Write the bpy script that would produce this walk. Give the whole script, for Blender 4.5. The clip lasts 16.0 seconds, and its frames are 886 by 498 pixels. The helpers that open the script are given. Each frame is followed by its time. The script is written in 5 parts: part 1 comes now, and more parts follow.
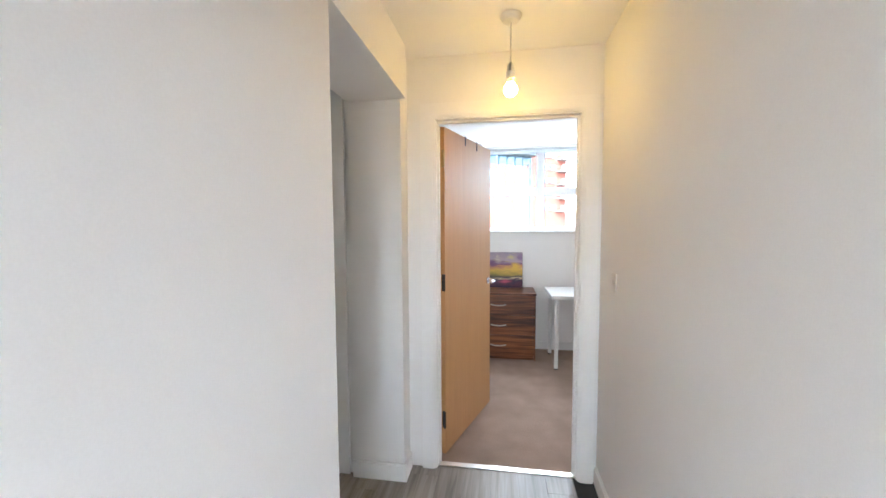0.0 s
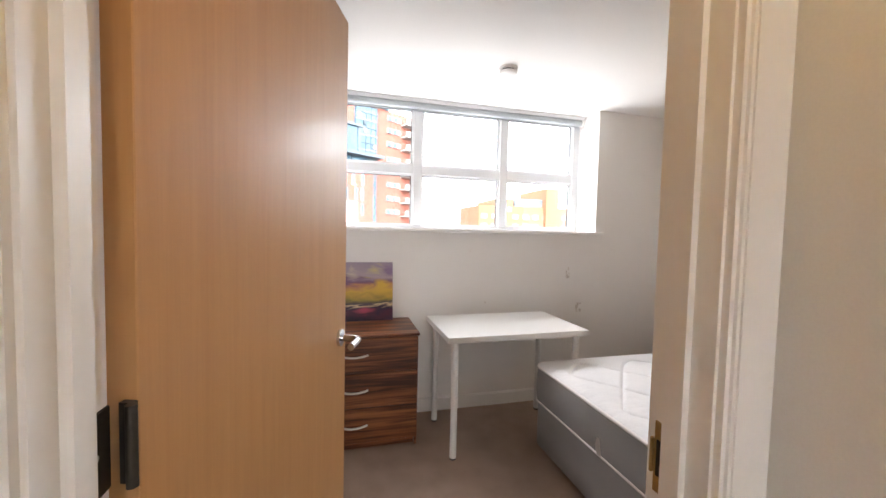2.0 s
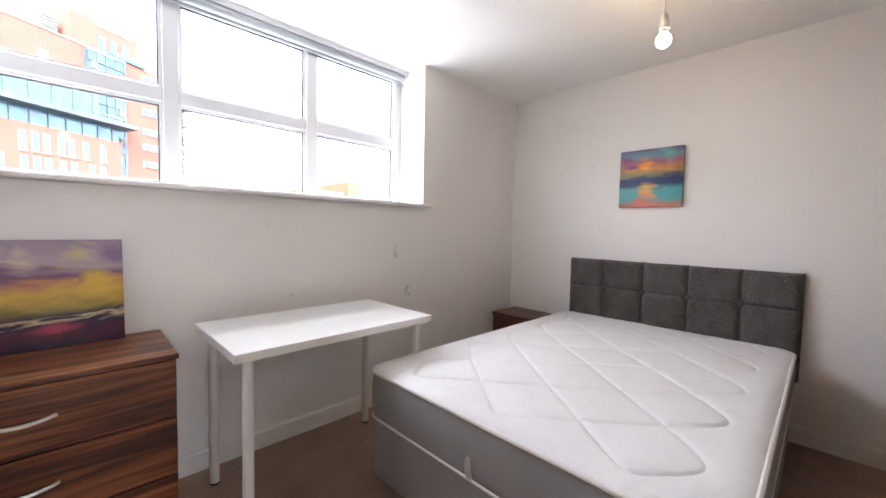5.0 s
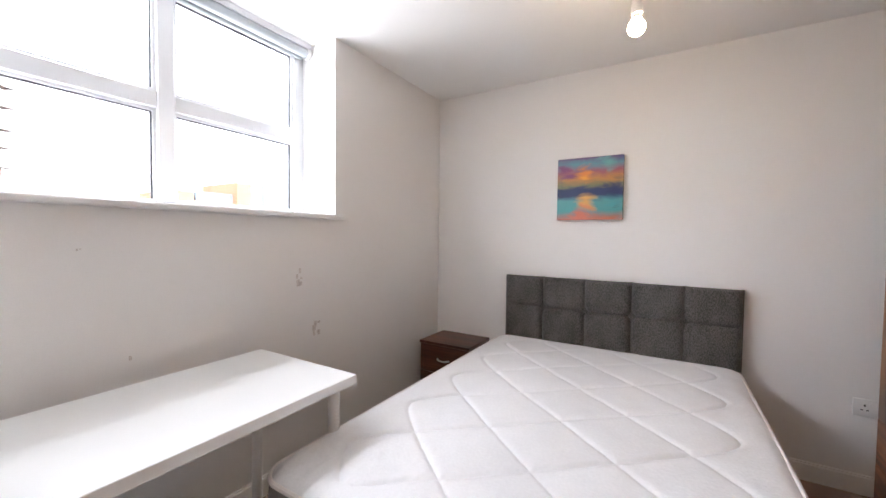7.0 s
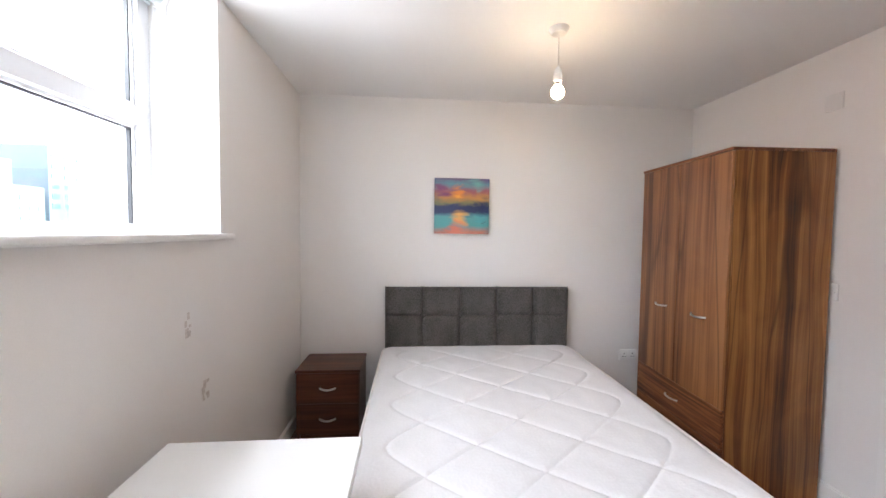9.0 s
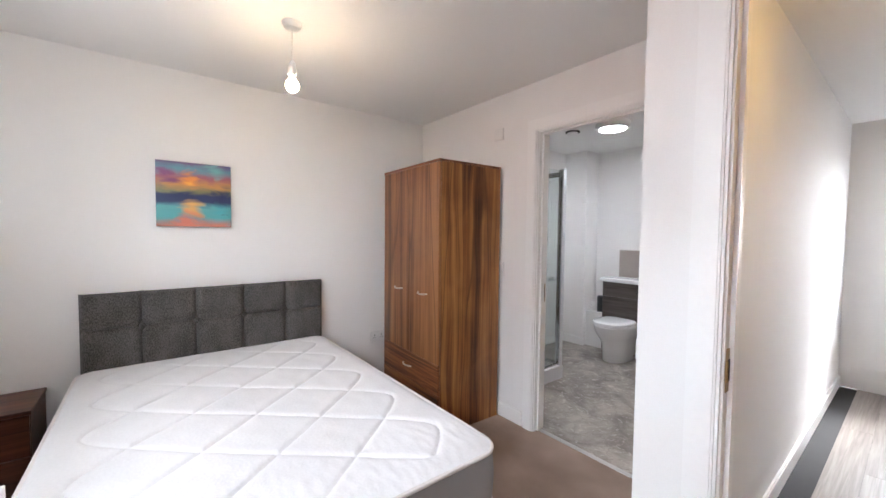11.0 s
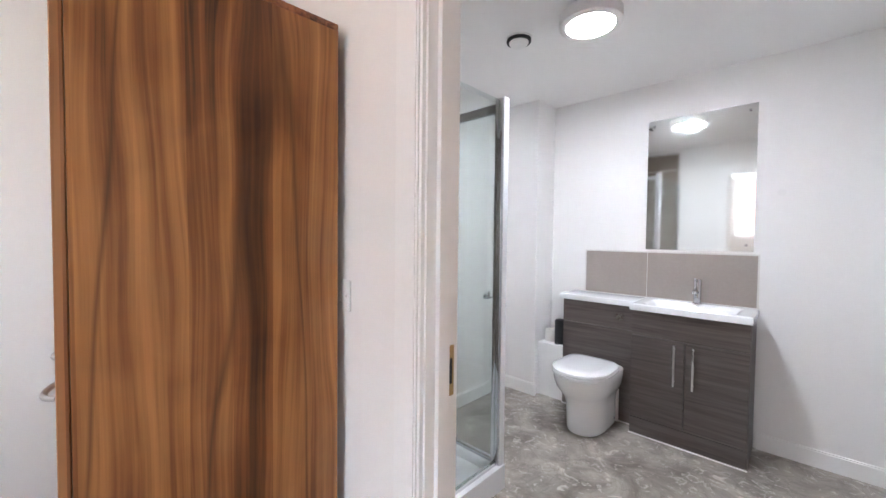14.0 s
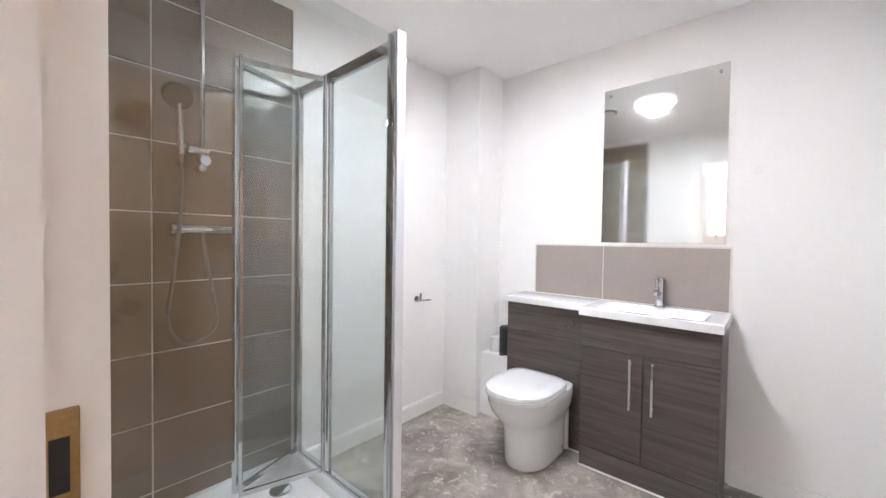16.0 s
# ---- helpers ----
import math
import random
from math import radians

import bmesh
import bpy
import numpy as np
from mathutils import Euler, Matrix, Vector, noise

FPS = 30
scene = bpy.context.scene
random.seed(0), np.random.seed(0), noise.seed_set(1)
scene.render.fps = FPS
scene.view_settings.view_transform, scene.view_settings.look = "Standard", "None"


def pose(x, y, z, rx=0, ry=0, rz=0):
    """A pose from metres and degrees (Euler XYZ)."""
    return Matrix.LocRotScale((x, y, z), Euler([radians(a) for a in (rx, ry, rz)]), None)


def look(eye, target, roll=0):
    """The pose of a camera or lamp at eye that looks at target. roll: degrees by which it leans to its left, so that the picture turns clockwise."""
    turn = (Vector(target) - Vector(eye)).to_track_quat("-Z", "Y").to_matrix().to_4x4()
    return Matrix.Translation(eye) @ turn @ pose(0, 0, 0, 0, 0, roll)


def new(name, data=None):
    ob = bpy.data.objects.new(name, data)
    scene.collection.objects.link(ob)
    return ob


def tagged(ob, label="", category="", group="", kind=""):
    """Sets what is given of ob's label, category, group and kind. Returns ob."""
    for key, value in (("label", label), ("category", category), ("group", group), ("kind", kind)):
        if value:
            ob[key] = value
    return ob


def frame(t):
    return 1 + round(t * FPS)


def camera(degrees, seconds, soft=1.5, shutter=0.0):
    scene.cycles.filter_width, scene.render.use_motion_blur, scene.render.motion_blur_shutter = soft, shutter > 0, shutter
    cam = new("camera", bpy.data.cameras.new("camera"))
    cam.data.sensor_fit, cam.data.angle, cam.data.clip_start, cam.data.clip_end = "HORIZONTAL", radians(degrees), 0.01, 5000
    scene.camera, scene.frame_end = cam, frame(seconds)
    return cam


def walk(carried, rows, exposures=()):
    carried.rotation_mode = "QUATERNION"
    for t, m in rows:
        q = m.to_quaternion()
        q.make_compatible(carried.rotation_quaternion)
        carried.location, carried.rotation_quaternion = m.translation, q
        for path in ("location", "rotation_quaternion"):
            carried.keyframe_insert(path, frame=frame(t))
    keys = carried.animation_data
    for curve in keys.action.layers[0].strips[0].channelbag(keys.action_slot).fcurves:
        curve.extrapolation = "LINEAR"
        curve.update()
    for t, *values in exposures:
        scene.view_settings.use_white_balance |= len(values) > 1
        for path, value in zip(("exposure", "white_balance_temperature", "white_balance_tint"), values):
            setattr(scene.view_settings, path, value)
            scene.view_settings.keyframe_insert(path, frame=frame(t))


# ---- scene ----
cam = camera(99.7, 16.0)
PATH = [
    (0, (0.901, -0.504, 1.414), (0.592, 1.468, 1.29), -0.3),
    (0.5, (0.924, -0.062, 1.415), (0.796, 1.93, 1.292), 0.0),
    (1, (0.878, 0.377, 1.396), (0.86, 2.373, 1.273), 0.2),
    (1.5, (0.858, 0.791, 1.362), (1.05, 2.779, 1.25), 1.0),
    (2, (0.807, 1.172, 1.336), (1.317, 3.103, 1.241), 1.3),
    (2.5, (0.792, 1.421, 1.288), (1.613, 3.244, 1.226), 1.4),
    (3, (0.867, 1.599, 1.255), (2.006, 3.242, 1.201), 1.2),
    (3.5, (0.903, 1.725, 1.219), (2.244, 3.207, 1.16), 1.0),
    (4, (0.885, 1.769, 1.16), (2.286, 3.195, 1.099), 0.9),
    (4.2, (0.912, 1.751, 1.176), (2.292, 3.195, 1.07), 1.1),
    (6.3, (1.14, 1.931, 1.178), (2.659, 3.23, 1.109), 0.7),
    (6.5, (1.184, 1.966, 1.195), (2.74, 3.221, 1.124), 0.7),
    (7, (1.301, 2.21, 1.247), (3.013, 3.243, 1.175), 0.7),
    (7.5, (1.389, 2.495, 1.269), (3.213, 3.312, 1.196), 0.8),
    (8, (1.368, 2.739, 1.295), (3.272, 3.346, 1.221), 0.7),
    (8.5, (1.272, 2.925, 1.328), (3.263, 3.135, 1.253), 0.6),
    (9, (1.148, 3.015, 1.372), (3.14, 2.858, 1.282), 0.7),
    (9.5, (1.0, 3.075, 1.376), (2.936, 2.558, 1.293), 0.6),
    (10, (0.922, 3.088, 1.384), (2.724, 2.225, 1.292), 0.7),
    (10.2, (0.896, 3.076, 1.371), (2.64, 2.106, 1.284), 0.7),
    (12.3, (1.471, 2.303, 1.321), (2.942, 0.95, 1.234), 0.7),
    (12.5, (1.558, 2.199, 1.32), (3.019, 0.837, 1.237), 0.7),
    (13, (1.74, 1.946, 1.32), (3.191, 0.571, 1.241), 0.5),
    (13.5, (1.898, 1.67, 1.29), (3.323, 0.268, 1.219), 0.5),
    (14, (1.979, 1.434, 1.253), (3.361, -0.011, 1.192), 0.6),
    (14.5, (1.977, 1.21, 1.242), (3.348, -0.245, 1.176), 0.4),
    (15, (2.001, 1.037, 1.219), (3.346, -0.443, 1.157), 0.4),
    (15.5, (2.002, 0.908, 1.189), (3.331, -0.586, 1.139), 0.8),
    (16, (2.005, 0.821, 1.185), (3.327, -0.678, 1.138), 0.8),
]
walk(cam, [(t, look(eye, target, roll)) for t, eye, target, roll in PATH], [(0.0, 4.5, 5650, 7), (1.0, 4.25, 6300, 11), (2.2, 4.0, 6550, 14), (3.0, 3.95, 6200, 15), (4.0, 4.0, 6200, 15), (9.0, 4.3, 6100, 14), (12.5, 4.65, 5950, 12), (14.0, 4.95, 5900, 12), (15.2, 5.1, 5850, 11), (16.0, 5.2, 6150, 13)])
SKY, PANEL, LOW_FILL, BULB_H, BULB_R, DISC = 0.15, 13, 37, 6, 9, 7.0

# ---------------------------------------------------------------- world and large lights
world = bpy.data.worlds.new("overcast_sky")
scene.world = world
world.use_nodes = True
wn = world.node_tree
sky = wn.nodes.new("ShaderNodeTexSky")
sky.sky_type, sky.sun_disc = "NISHITA", False
sky.sun_elevation, sky.sun_rotation = radians(40), radians(200)
sky.air_density, sky.dust_density, sky.ozone_density = 1.0, 1.2, 0.5
pale = wn.nodes.new("ShaderNodeHueSaturation")
pale.inputs["Saturation"].default_value = 0.22
wn.links.new(sky.outputs[0], pale.inputs["Color"])
wn.links.new(pale.outputs[0], wn.nodes["Background"].inputs[0])
wn.nodes["Background"].inputs[1].default_value = SKY

sun_data = bpy.data.lights.new("sun", "SUN")
sun_data.energy, sun_data.angle, sun_data.color = 0.5, radians(20), (1.0, 0.97, 0.93)
sun = new("sun", sun_data)
sun.rotation_euler = (radians(50), 0, radians(-20))


# daylight standing in for the sky just outside the two windows, over their heads
def sky_panel(name, x, y, z, w, d, tilt, watts):
    data = bpy.data.lights.new(name, "AREA")
    data.shape, data.size, data.size_y, data.energy, data.color = "RECTANGLE", w, d, watts, (0.95, 0.98, 1.0)
    ob = new(name, data)
    ob.matrix_world = pose(x, y, z, tilt, 0, 0)


# added fill lamps low outside the windows, in place of street and facade bounce
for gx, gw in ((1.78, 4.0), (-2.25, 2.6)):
    street = bpy.data.lights.new("low_fill", "AREA")
    street.shape, street.size, street.size_y, street.energy, street.color = "RECTANGLE", gw, 2.5, LOW_FILL * gw / 4, (1.0, 0.985, 0.97)
    new("low_fill", street).matrix_world = look((gx, 7.2, -1.6), (gx, 4.1, 1.85))
sky_panel("window_skylight", 1.78, 4.95, 3.15, 2.2, 1.2, -52, PANEL)
sky_panel("window_skylight", -2.25, 4.95, 3.15, 1.1, 1.2, -52, PANEL)


# ---------------------------------------------------------------- materials
def mat(name, col, rough=0.6, metal=0.0, var=0.06, scale=6.0, fine=120.0, bump=0.05, stretch=(1, 1, 1), dist=0.002, coat=0.0, spec=0.5, dirt=None):
    """Principled material: two scales of noise move the colour, the roughness and the relief."""
    m = bpy.data.materials.new(name)
    m.use_nodes = True
    n, l = m.node_tree.nodes, m.node_tree.links
    b = n["Principled BSDF"]
    tc, mp = n.new("ShaderNodeTexCoord"), n.new("ShaderNodeMapping")
    mp.inputs["Scale"].default_value = stretch
    l.new(tc.outputs["Object"], mp.inputs[0])
    a, f = n.new("ShaderNodeTexNoise"), n.new("ShaderNodeTexNoise")
    a.inputs["Scale"].default_value, a.inputs["Detail"].default_value = scale, 5
    f.inputs["Scale"].default_value, f.inputs["Detail"].default_value = fine, 3
    l.new(mp.outputs[0], a.inputs[0]), l.new(mp.outputs[0], f.inputs[0])
    add = n.new("ShaderNodeMath")
    add.operation = "ADD"
    l.new(a.outputs[0], add.inputs[0]), l.new(f.outputs[0], add.inputs[1])
    half = n.new("ShaderNodeMath")
    half.operation, half.inputs[1].default_value = "MULTIPLY", 0.5
    l.new(add.outputs[0], half.inputs[0])
    r = n.new("ShaderNodeValToRGB")
    r.color_ramp.elements[0].position, r.color_ramp.elements[1].position = 0.3, 0.7
    lo = dirt or [c * (1 - 2 * var) for c in col]
    r.color_ramp.elements[0].color = (*lo, 1)
    r.color_ramp.elements[1].color = (*[min(1, c * (1 + var)) for c in col], 1)
    l.new(half.outputs[0], r.inputs[0])
    l.new(r.outputs[0], b.inputs["Base Color"])
    rr = n.new("ShaderNodeMapRange")
    rr.inputs[3].default_value, rr.inputs[4].default_value = max(0.02, rough - 0.08), min(1, rough + 0.08)
    l.new(a.outputs[0], rr.inputs[0]), l.new(rr.outputs[0], b.inputs["Roughness"])
    b.inputs["Metallic"].default_value = metal
    b.inputs["Coat Weight"].default_value = coat
    b.inputs["Specular IOR Level"].default_value = spec
    if bump:
        bp = n.new("ShaderNodeBump")
        bp.inputs["Strength"].default_value, bp.inputs["Distance"].default_value = bump, dist
        l.new(f.outputs[0], bp.inputs["Height"]), l.new(bp.outputs[0], b.inputs["Normal"])
    return m


def wood(name, dark, mid, light, along="z", rough=0.35, size=1.0, coat=0.0, contrast=1.0):
    """Veneer: long streaks along one axis, broad figure with cathedral arcs, fine pores."""
    m = bpy.data.materials.new(name)
    m.use_nodes = True
    n, l = m.node_tree.nodes, m.node_tree.links
    b = n["Principled BSDF"]
    tc = n.new("ShaderNodeTexCoord")
    oi = n.new("ShaderNodeObjectInfo")
    shift = n.new("ShaderNodeVectorMath")
    shift.operation = "SCALE"
    shift.inputs[0].default_value = (7.3, 5.1, 3.7)
    l.new(oi.outputs["Random"], shift.inputs["Scale"])
    plus = n.new("ShaderNodeVectorMath")
    l.new(tc.outputs["Object"], plus.inputs[0]), l.new(shift.outputs[0], plus.inputs[1])

    def noise_of(across, length, detail, distortion=0.0):
        mp = n.new("ShaderNodeMapping")
        mp.inputs["Scale"].default_value = [length * size if ax == along else across * size for ax in "xyz"]
        l.new(plus.outputs[0], mp.inputs[0])
        t = n.new("ShaderNodeTexNoise")
        t.inputs["Scale"].default_value, t.inputs["Detail"].default_value, t.inputs["Distortion"].default_value = 1, detail, distortion
        l.new(mp.outputs[0], t.inputs[0])
        return t
    broad, streak, pore = noise_of(15, 0.8, 2, 1.4), noise_of(46, 1.4, 3, 1.6), noise_of(420, 9, 2)
    mix = n.new("ShaderNodeMix")
    mix.inputs[0].default_value = 0.45
    l.new(broad.outputs[0], mix.inputs[2]), l.new(streak.outputs[0], mix.inputs[3])
    mix2 = n.new("ShaderNodeMix")
    mix2.inputs[0].default_value = 0.14
    l.new(mix.outputs[0], mix2.inputs[2]), l.new(pore.outputs[0], mix2.inputs[3])
    r = n.new("ShaderNodeValToRGB")
    w = 0.15 / contrast
    e = r.color_ramp.elements
    e[0].position, e[0].color = 0.5 - w, (*dark, 1)
    e[1].position, e[1].color = 0.5 + w, (*light, 1)
    k = e.new(0.5 - 0.15 * w)
    k.color = (*mid, 1)
    l.new(mix2.outputs[0], r.inputs[0]), l.new(r.outputs[0], b.inputs["Base Color"])
    b.inputs["Roughness"].default_value, b.inputs["Coat Weight"].default_value = rough, coat
    bp = n.new("ShaderNodeBump")
    bp.inputs["Strength"].default_value, bp.inputs["Distance"].default_value = 0.08, 0.001
    l.new(pore.outputs[0], bp.inputs["Height"]), l.new(bp.outputs[0], b.inputs["Normal"])
    return m


def clear(name, tint, gloss):
    """Thin pane: light goes straight through, a little is mirrored."""
    m = bpy.data.materials.new(name)
    m.use_nodes = True
    n, l = m.node_tree.nodes, m.node_tree.links
    n.remove(n["Principled BSDF"])
    t, g, x = n.new("ShaderNodeBsdfTransparent"), n.new("ShaderNodeBsdfGlossy"), n.new("ShaderNodeMixShader")
    t.inputs[0].default_value = (*tint, 1)
    g.inputs["Roughness"].default_value = 0.01
    x.inputs[0].default_value = gloss
    l.new(t.outputs[0], x.inputs[1]), l.new(g.outputs[0], x.inputs[2])
    l.new(x.outputs[0], n["Material Output"].inputs[0])
    return m


def glow(name, col, power):
    m = bpy.data.materials.new(name)
    m.use_nodes = True
    b = m.node_tree.nodes["Principled BSDF"]
    b.inputs["Base Color"].default_value = (0.9, 0.9, 0.88, 1)
    b.inputs["Emission Color"].default_value = (*col, 1)
    b.inputs["Emission Strength"].default_value = power
    return m


def tweed(name, dark, light, scale):
    m = bpy.data.materials.new(name)
    m.use_nodes = True
    n, l = m.node_tree.nodes, m.node_tree.links
    b = n["Principled BSDF"]
    tc, mp = n.new("ShaderNodeTexCoord"), n.new("ShaderNodeMapping")
    mp.inputs["Scale"].default_value = (1, 1, 0.55)
    l.new(tc.outputs["Object"], mp.inputs[0])
    a, f = n.new("ShaderNodeTexNoise"), n.new("ShaderNodeTexNoise")
    a.inputs["Scale"].default_value, a.inputs["Detail"].default_value = scale, 4
    f.inputs["Scale"].default_value = 14
    l.new(mp.outputs[0], a.inputs[0]), l.new(mp.outputs[0], f.inputs[0])
    mx = n.new("ShaderNodeMix")
    mx.inputs[0].default_value = 0.25
    l.new(a.outputs[0], mx.inputs[2]), l.new(f.outputs[0], mx.inputs[3])
    r = n.new("ShaderNodeValToRGB")
    r.color_ramp.elements[0].position, r.color_ramp.elements[1].position = 0.40, 0.60
    r.color_ramp.elements[0].color, r.color_ramp.elements[1].color = (*dark, 1), (*light, 1)
    l.new(mx.outputs[0], r.inputs[0]), l.new(r.outputs[0], b.inputs["Base Color"])
    b.inputs["Roughness"].default_value = 0.95
    b.inputs["Sheen Weight"].default_value = 0.2
    bp = n.new("ShaderNodeBump")
    bp.inputs["Strength"].default_value, bp.inputs["Distance"].default_value = 0.35, 0.002
    l.new(a.outputs[0], bp.inputs["Height"]), l.new(bp.outputs[0], b.inputs["Normal"])
    return m


def painted(name, bands, axis, lo, hi, wild, patches):
    """Abstract landscape in oils: bands of colour up the canvas, torn by noise, with dabs of other colours."""
    m = bpy.data.materials.new(name)
    m.use_nodes = True
    n, l = m.node_tree.nodes, m.node_tree.links
    b = n["Principled BSDF"]
    tc, sep = n.new("ShaderNodeTexCoord"), n.new("ShaderNodeSeparateXYZ")
    l.new(tc.outputs["Object"], sep.inputs[0])
    mp = n.new("ShaderNodeMapping")
    mp.inputs["Scale"].default_value = (5, 5, 16)
    l.new(tc.outputs["Object"], mp.inputs[0])
    a = n.new("ShaderNodeTexNoise")
    a.inputs["Scale"].default_value, a.inputs["Detail"].default_value, a.inputs["Distortion"].default_value = 1.1, 4, 1.2
    l.new(mp.outputs[0], a.inputs[0])
    up = n.new("ShaderNodeMapRange")
    up.inputs[1].default_value, up.inputs[2].default_value = lo, hi
    l.new(sep.outputs[2], up.inputs[0])
    off = n.new("ShaderNodeMath")
    off.operation, off.inputs[1].default_value, off.inputs[2].default_value = "MULTIPLY_ADD", wild, -0.5 * wild
    l.new(a.outputs[0], off.inputs[0])
    tot = n.new("ShaderNodeMath")
    l.new(up.outputs[0], tot.inputs[0]), l.new(off.outputs[0], tot.inputs[1])
    r = n.new("ShaderNodeValToRGB")
    e = r.color_ramp.elements
    e[0].position, e[0].color = bands[0][0], (*bands[0][1], 1)
    e[1].position, e[1].color = bands[-1][0], (*bands[-1][1], 1)
    for p, c in bands[1:-1]:
        e.new(p).color = (*c, 1)
    l.new(tot.outputs[0], r.inputs[0])
    col = r.outputs[0]
    for i, (px, pz, rad, c) in enumerate(patches):
        d = n.new("ShaderNodeVectorMath")
        d.operation = "DISTANCE"
        at = n.new("ShaderNodeCombineXYZ")
        l.new(sep.outputs["XY".index(axis)], at.inputs[0]), l.new(sep.outputs[2], at.inputs[2])
        l.new(at.outputs[0], d.inputs[0])
        d.inputs[1].default_value = (px, 0, pz)
        wob = n.new("ShaderNodeMath")
        wob.operation, wob.inputs[1].default_value = "MULTIPLY_ADD", 0.22
        l.new(a.outputs[0], wob.inputs[0]), l.new(d.outputs["Value"], wob.inputs[2])
        s = n.new("ShaderNodeMapRange")
        s.inputs[1].default_value, s.inputs[2].default_value, s.inputs[3].default_value, s.inputs[4].default_value = rad + 0.09, rad + 0.15, 0.92, 0
        l.new(wob.outputs[0], s.inputs[0])
        mx = n.new("ShaderNodeMix")
        mx.data_type = "RGBA"
        l.new(s.outputs[0], mx.inputs[0]), l.new(col, mx.inputs[6])
        mx.inputs[7].default_value = (*c, 1)
        col = mx.outputs[2]
    l.new(col, b.inputs["Base Color"])
    b.inputs["Roughness"].default_value = 0.45
    bp = n.new("ShaderNodeBump")
    bp.inputs["Strength"].default_value, bp.inputs["Distance"].default_value = 0.2, 0.002
    l.new(a.outputs[0], bp.inputs["Height"]), l.new(bp.outputs[0], b.inputs["Normal"])
    return m


def figured(name, dark, mid, light, rough=0.34, strip=0.085, swirl=1.0):
    """Walnut foil: upright staves of differing tone, wavy heartwood lines that swell round knots, fine pores."""
    m = bpy.data.materials.new(name)
    m.use_nodes = True
    n, l = m.node_tree.nodes, m.node_tree.links
    b = n["Principled BSDF"]
    tc, oi, sep = n.new("ShaderNodeTexCoord"), n.new("ShaderNodeObjectInfo"), n.new("ShaderNodeSeparateXYZ")
    l.new(tc.outputs["Object"], sep.inputs[0])

    def calc(op, a, c, d=None):
        q = n.new("ShaderNodeMath")
        q.operation = op
        for k, v in enumerate((a, c, d)):
            if isinstance(v, (int, float)):
                q.inputs[k].default_value = v
            elif v is not None:
                l.new(v, q.inputs[k])
        return q.outputs[0]

    def grain(across, along, sx, sz, detail, seed, warp=0.0):
        v, t = n.new("ShaderNodeCombineXYZ"), n.new("ShaderNodeTexNoise")
        l.new(calc("MULTIPLY", across, sx), v.inputs[0])
        l.new(calc("MULTIPLY", along, sz), v.inputs[2])
        l.new(calc("MULTIPLY_ADD", oi.outputs["Random"], 9.0, seed), v.inputs[1])
        t.inputs["Scale"].default_value, t.inputs["Detail"].default_value, t.inputs["Distortion"].default_value = 1, detail, warp
        l.new(v.outputs[0], t.inputs[0])
        return t.outputs[0]
    side = calc("ADD", sep.outputs[0], sep.outputs[1])
    z = sep.outputs[2]
    bend = calc("MULTIPLY_ADD", grain(side, z, 6, 1.5, 1, 0.3), 0.085 * swirl, -0.0425 * swirl)
    bent = calc("ADD", side, bend)
    stave = calc("FLOOR", calc("DIVIDE", calc("ADD", side, calc("MULTIPLY", bend, 0.12)), strip), 0.0)
    tone = n.new("ShaderNodeTexWhiteNoise")
    tone.noise_dimensions = "1D"
    l.new(calc("MULTIPLY_ADD", oi.outputs["Random"], 31.0, stave), tone.inputs["W"])
    figure = grain(bent, z, 24, 0.45, 3, 4.1)
    fine = grain(bent, z, 110, 1.3, 4, 2.2)
    pore = grain(side, z, 480, 9, 2, 6.0)
    cloud = grain(side, z, 5, 3.2, 3, 7.7, 0.6)
    f = calc("MULTIPLY_ADD", figure, 0.58, calc("MULTIPLY", fine, 0.27))
    f = calc("ADD", f, calc("MULTIPLY", pore, 0.07))
    f = calc("ADD", f, calc("MULTIPLY_ADD", tone.outputs["Value"], 0.22, calc("MULTIPLY", cloud, 0.20)))
    r = n.new("ShaderNodeValToRGB")
    e = r.color_ramp.elements
    e[0].position, e[0].color = 0.49, (*dark, 1)
    e[1].position, e[1].color = 0.80, (*light, 1)
    e.new(0.60).color = (*mid, 1)
    l.new(f, r.inputs[0])
    vein = calc("ABSOLUTE", calc("SUBTRACT", grain(bent, z, 5.5, 0.4, 0, 8.8), 0.5), 0.0)
    vr = n.new("ShaderNodeMapRange")
    vr.inputs[1].default_value, vr.inputs[2].default_value, vr.inputs[3].default_value, vr.inputs[4].default_value = 0.0, 0.024, 0.6, 0.0
    l.new(vein, vr.inputs[0])
    mx = n.new("ShaderNodeMix")
    mx.data_type = "RGBA"
    l.new(vr.outputs[0], mx.inputs[0]), l.new(r.outputs[0], mx.inputs[6])
    mx.inputs[7].default_value = (*dark, 1)
    l.new(mx.outputs[2], b.inputs["Base Color"])
    b.inputs["Roughness"].default_value = rough
    bp = n.new("ShaderNodeBump")
    bp.inputs["Strength"].default_value, bp.inputs["Distance"].default_value = 0.08, 0.001
    l.new(pore, bp.inputs["Height"]), l.new(bp.outputs[0], b.inputs["Normal"])
    return m


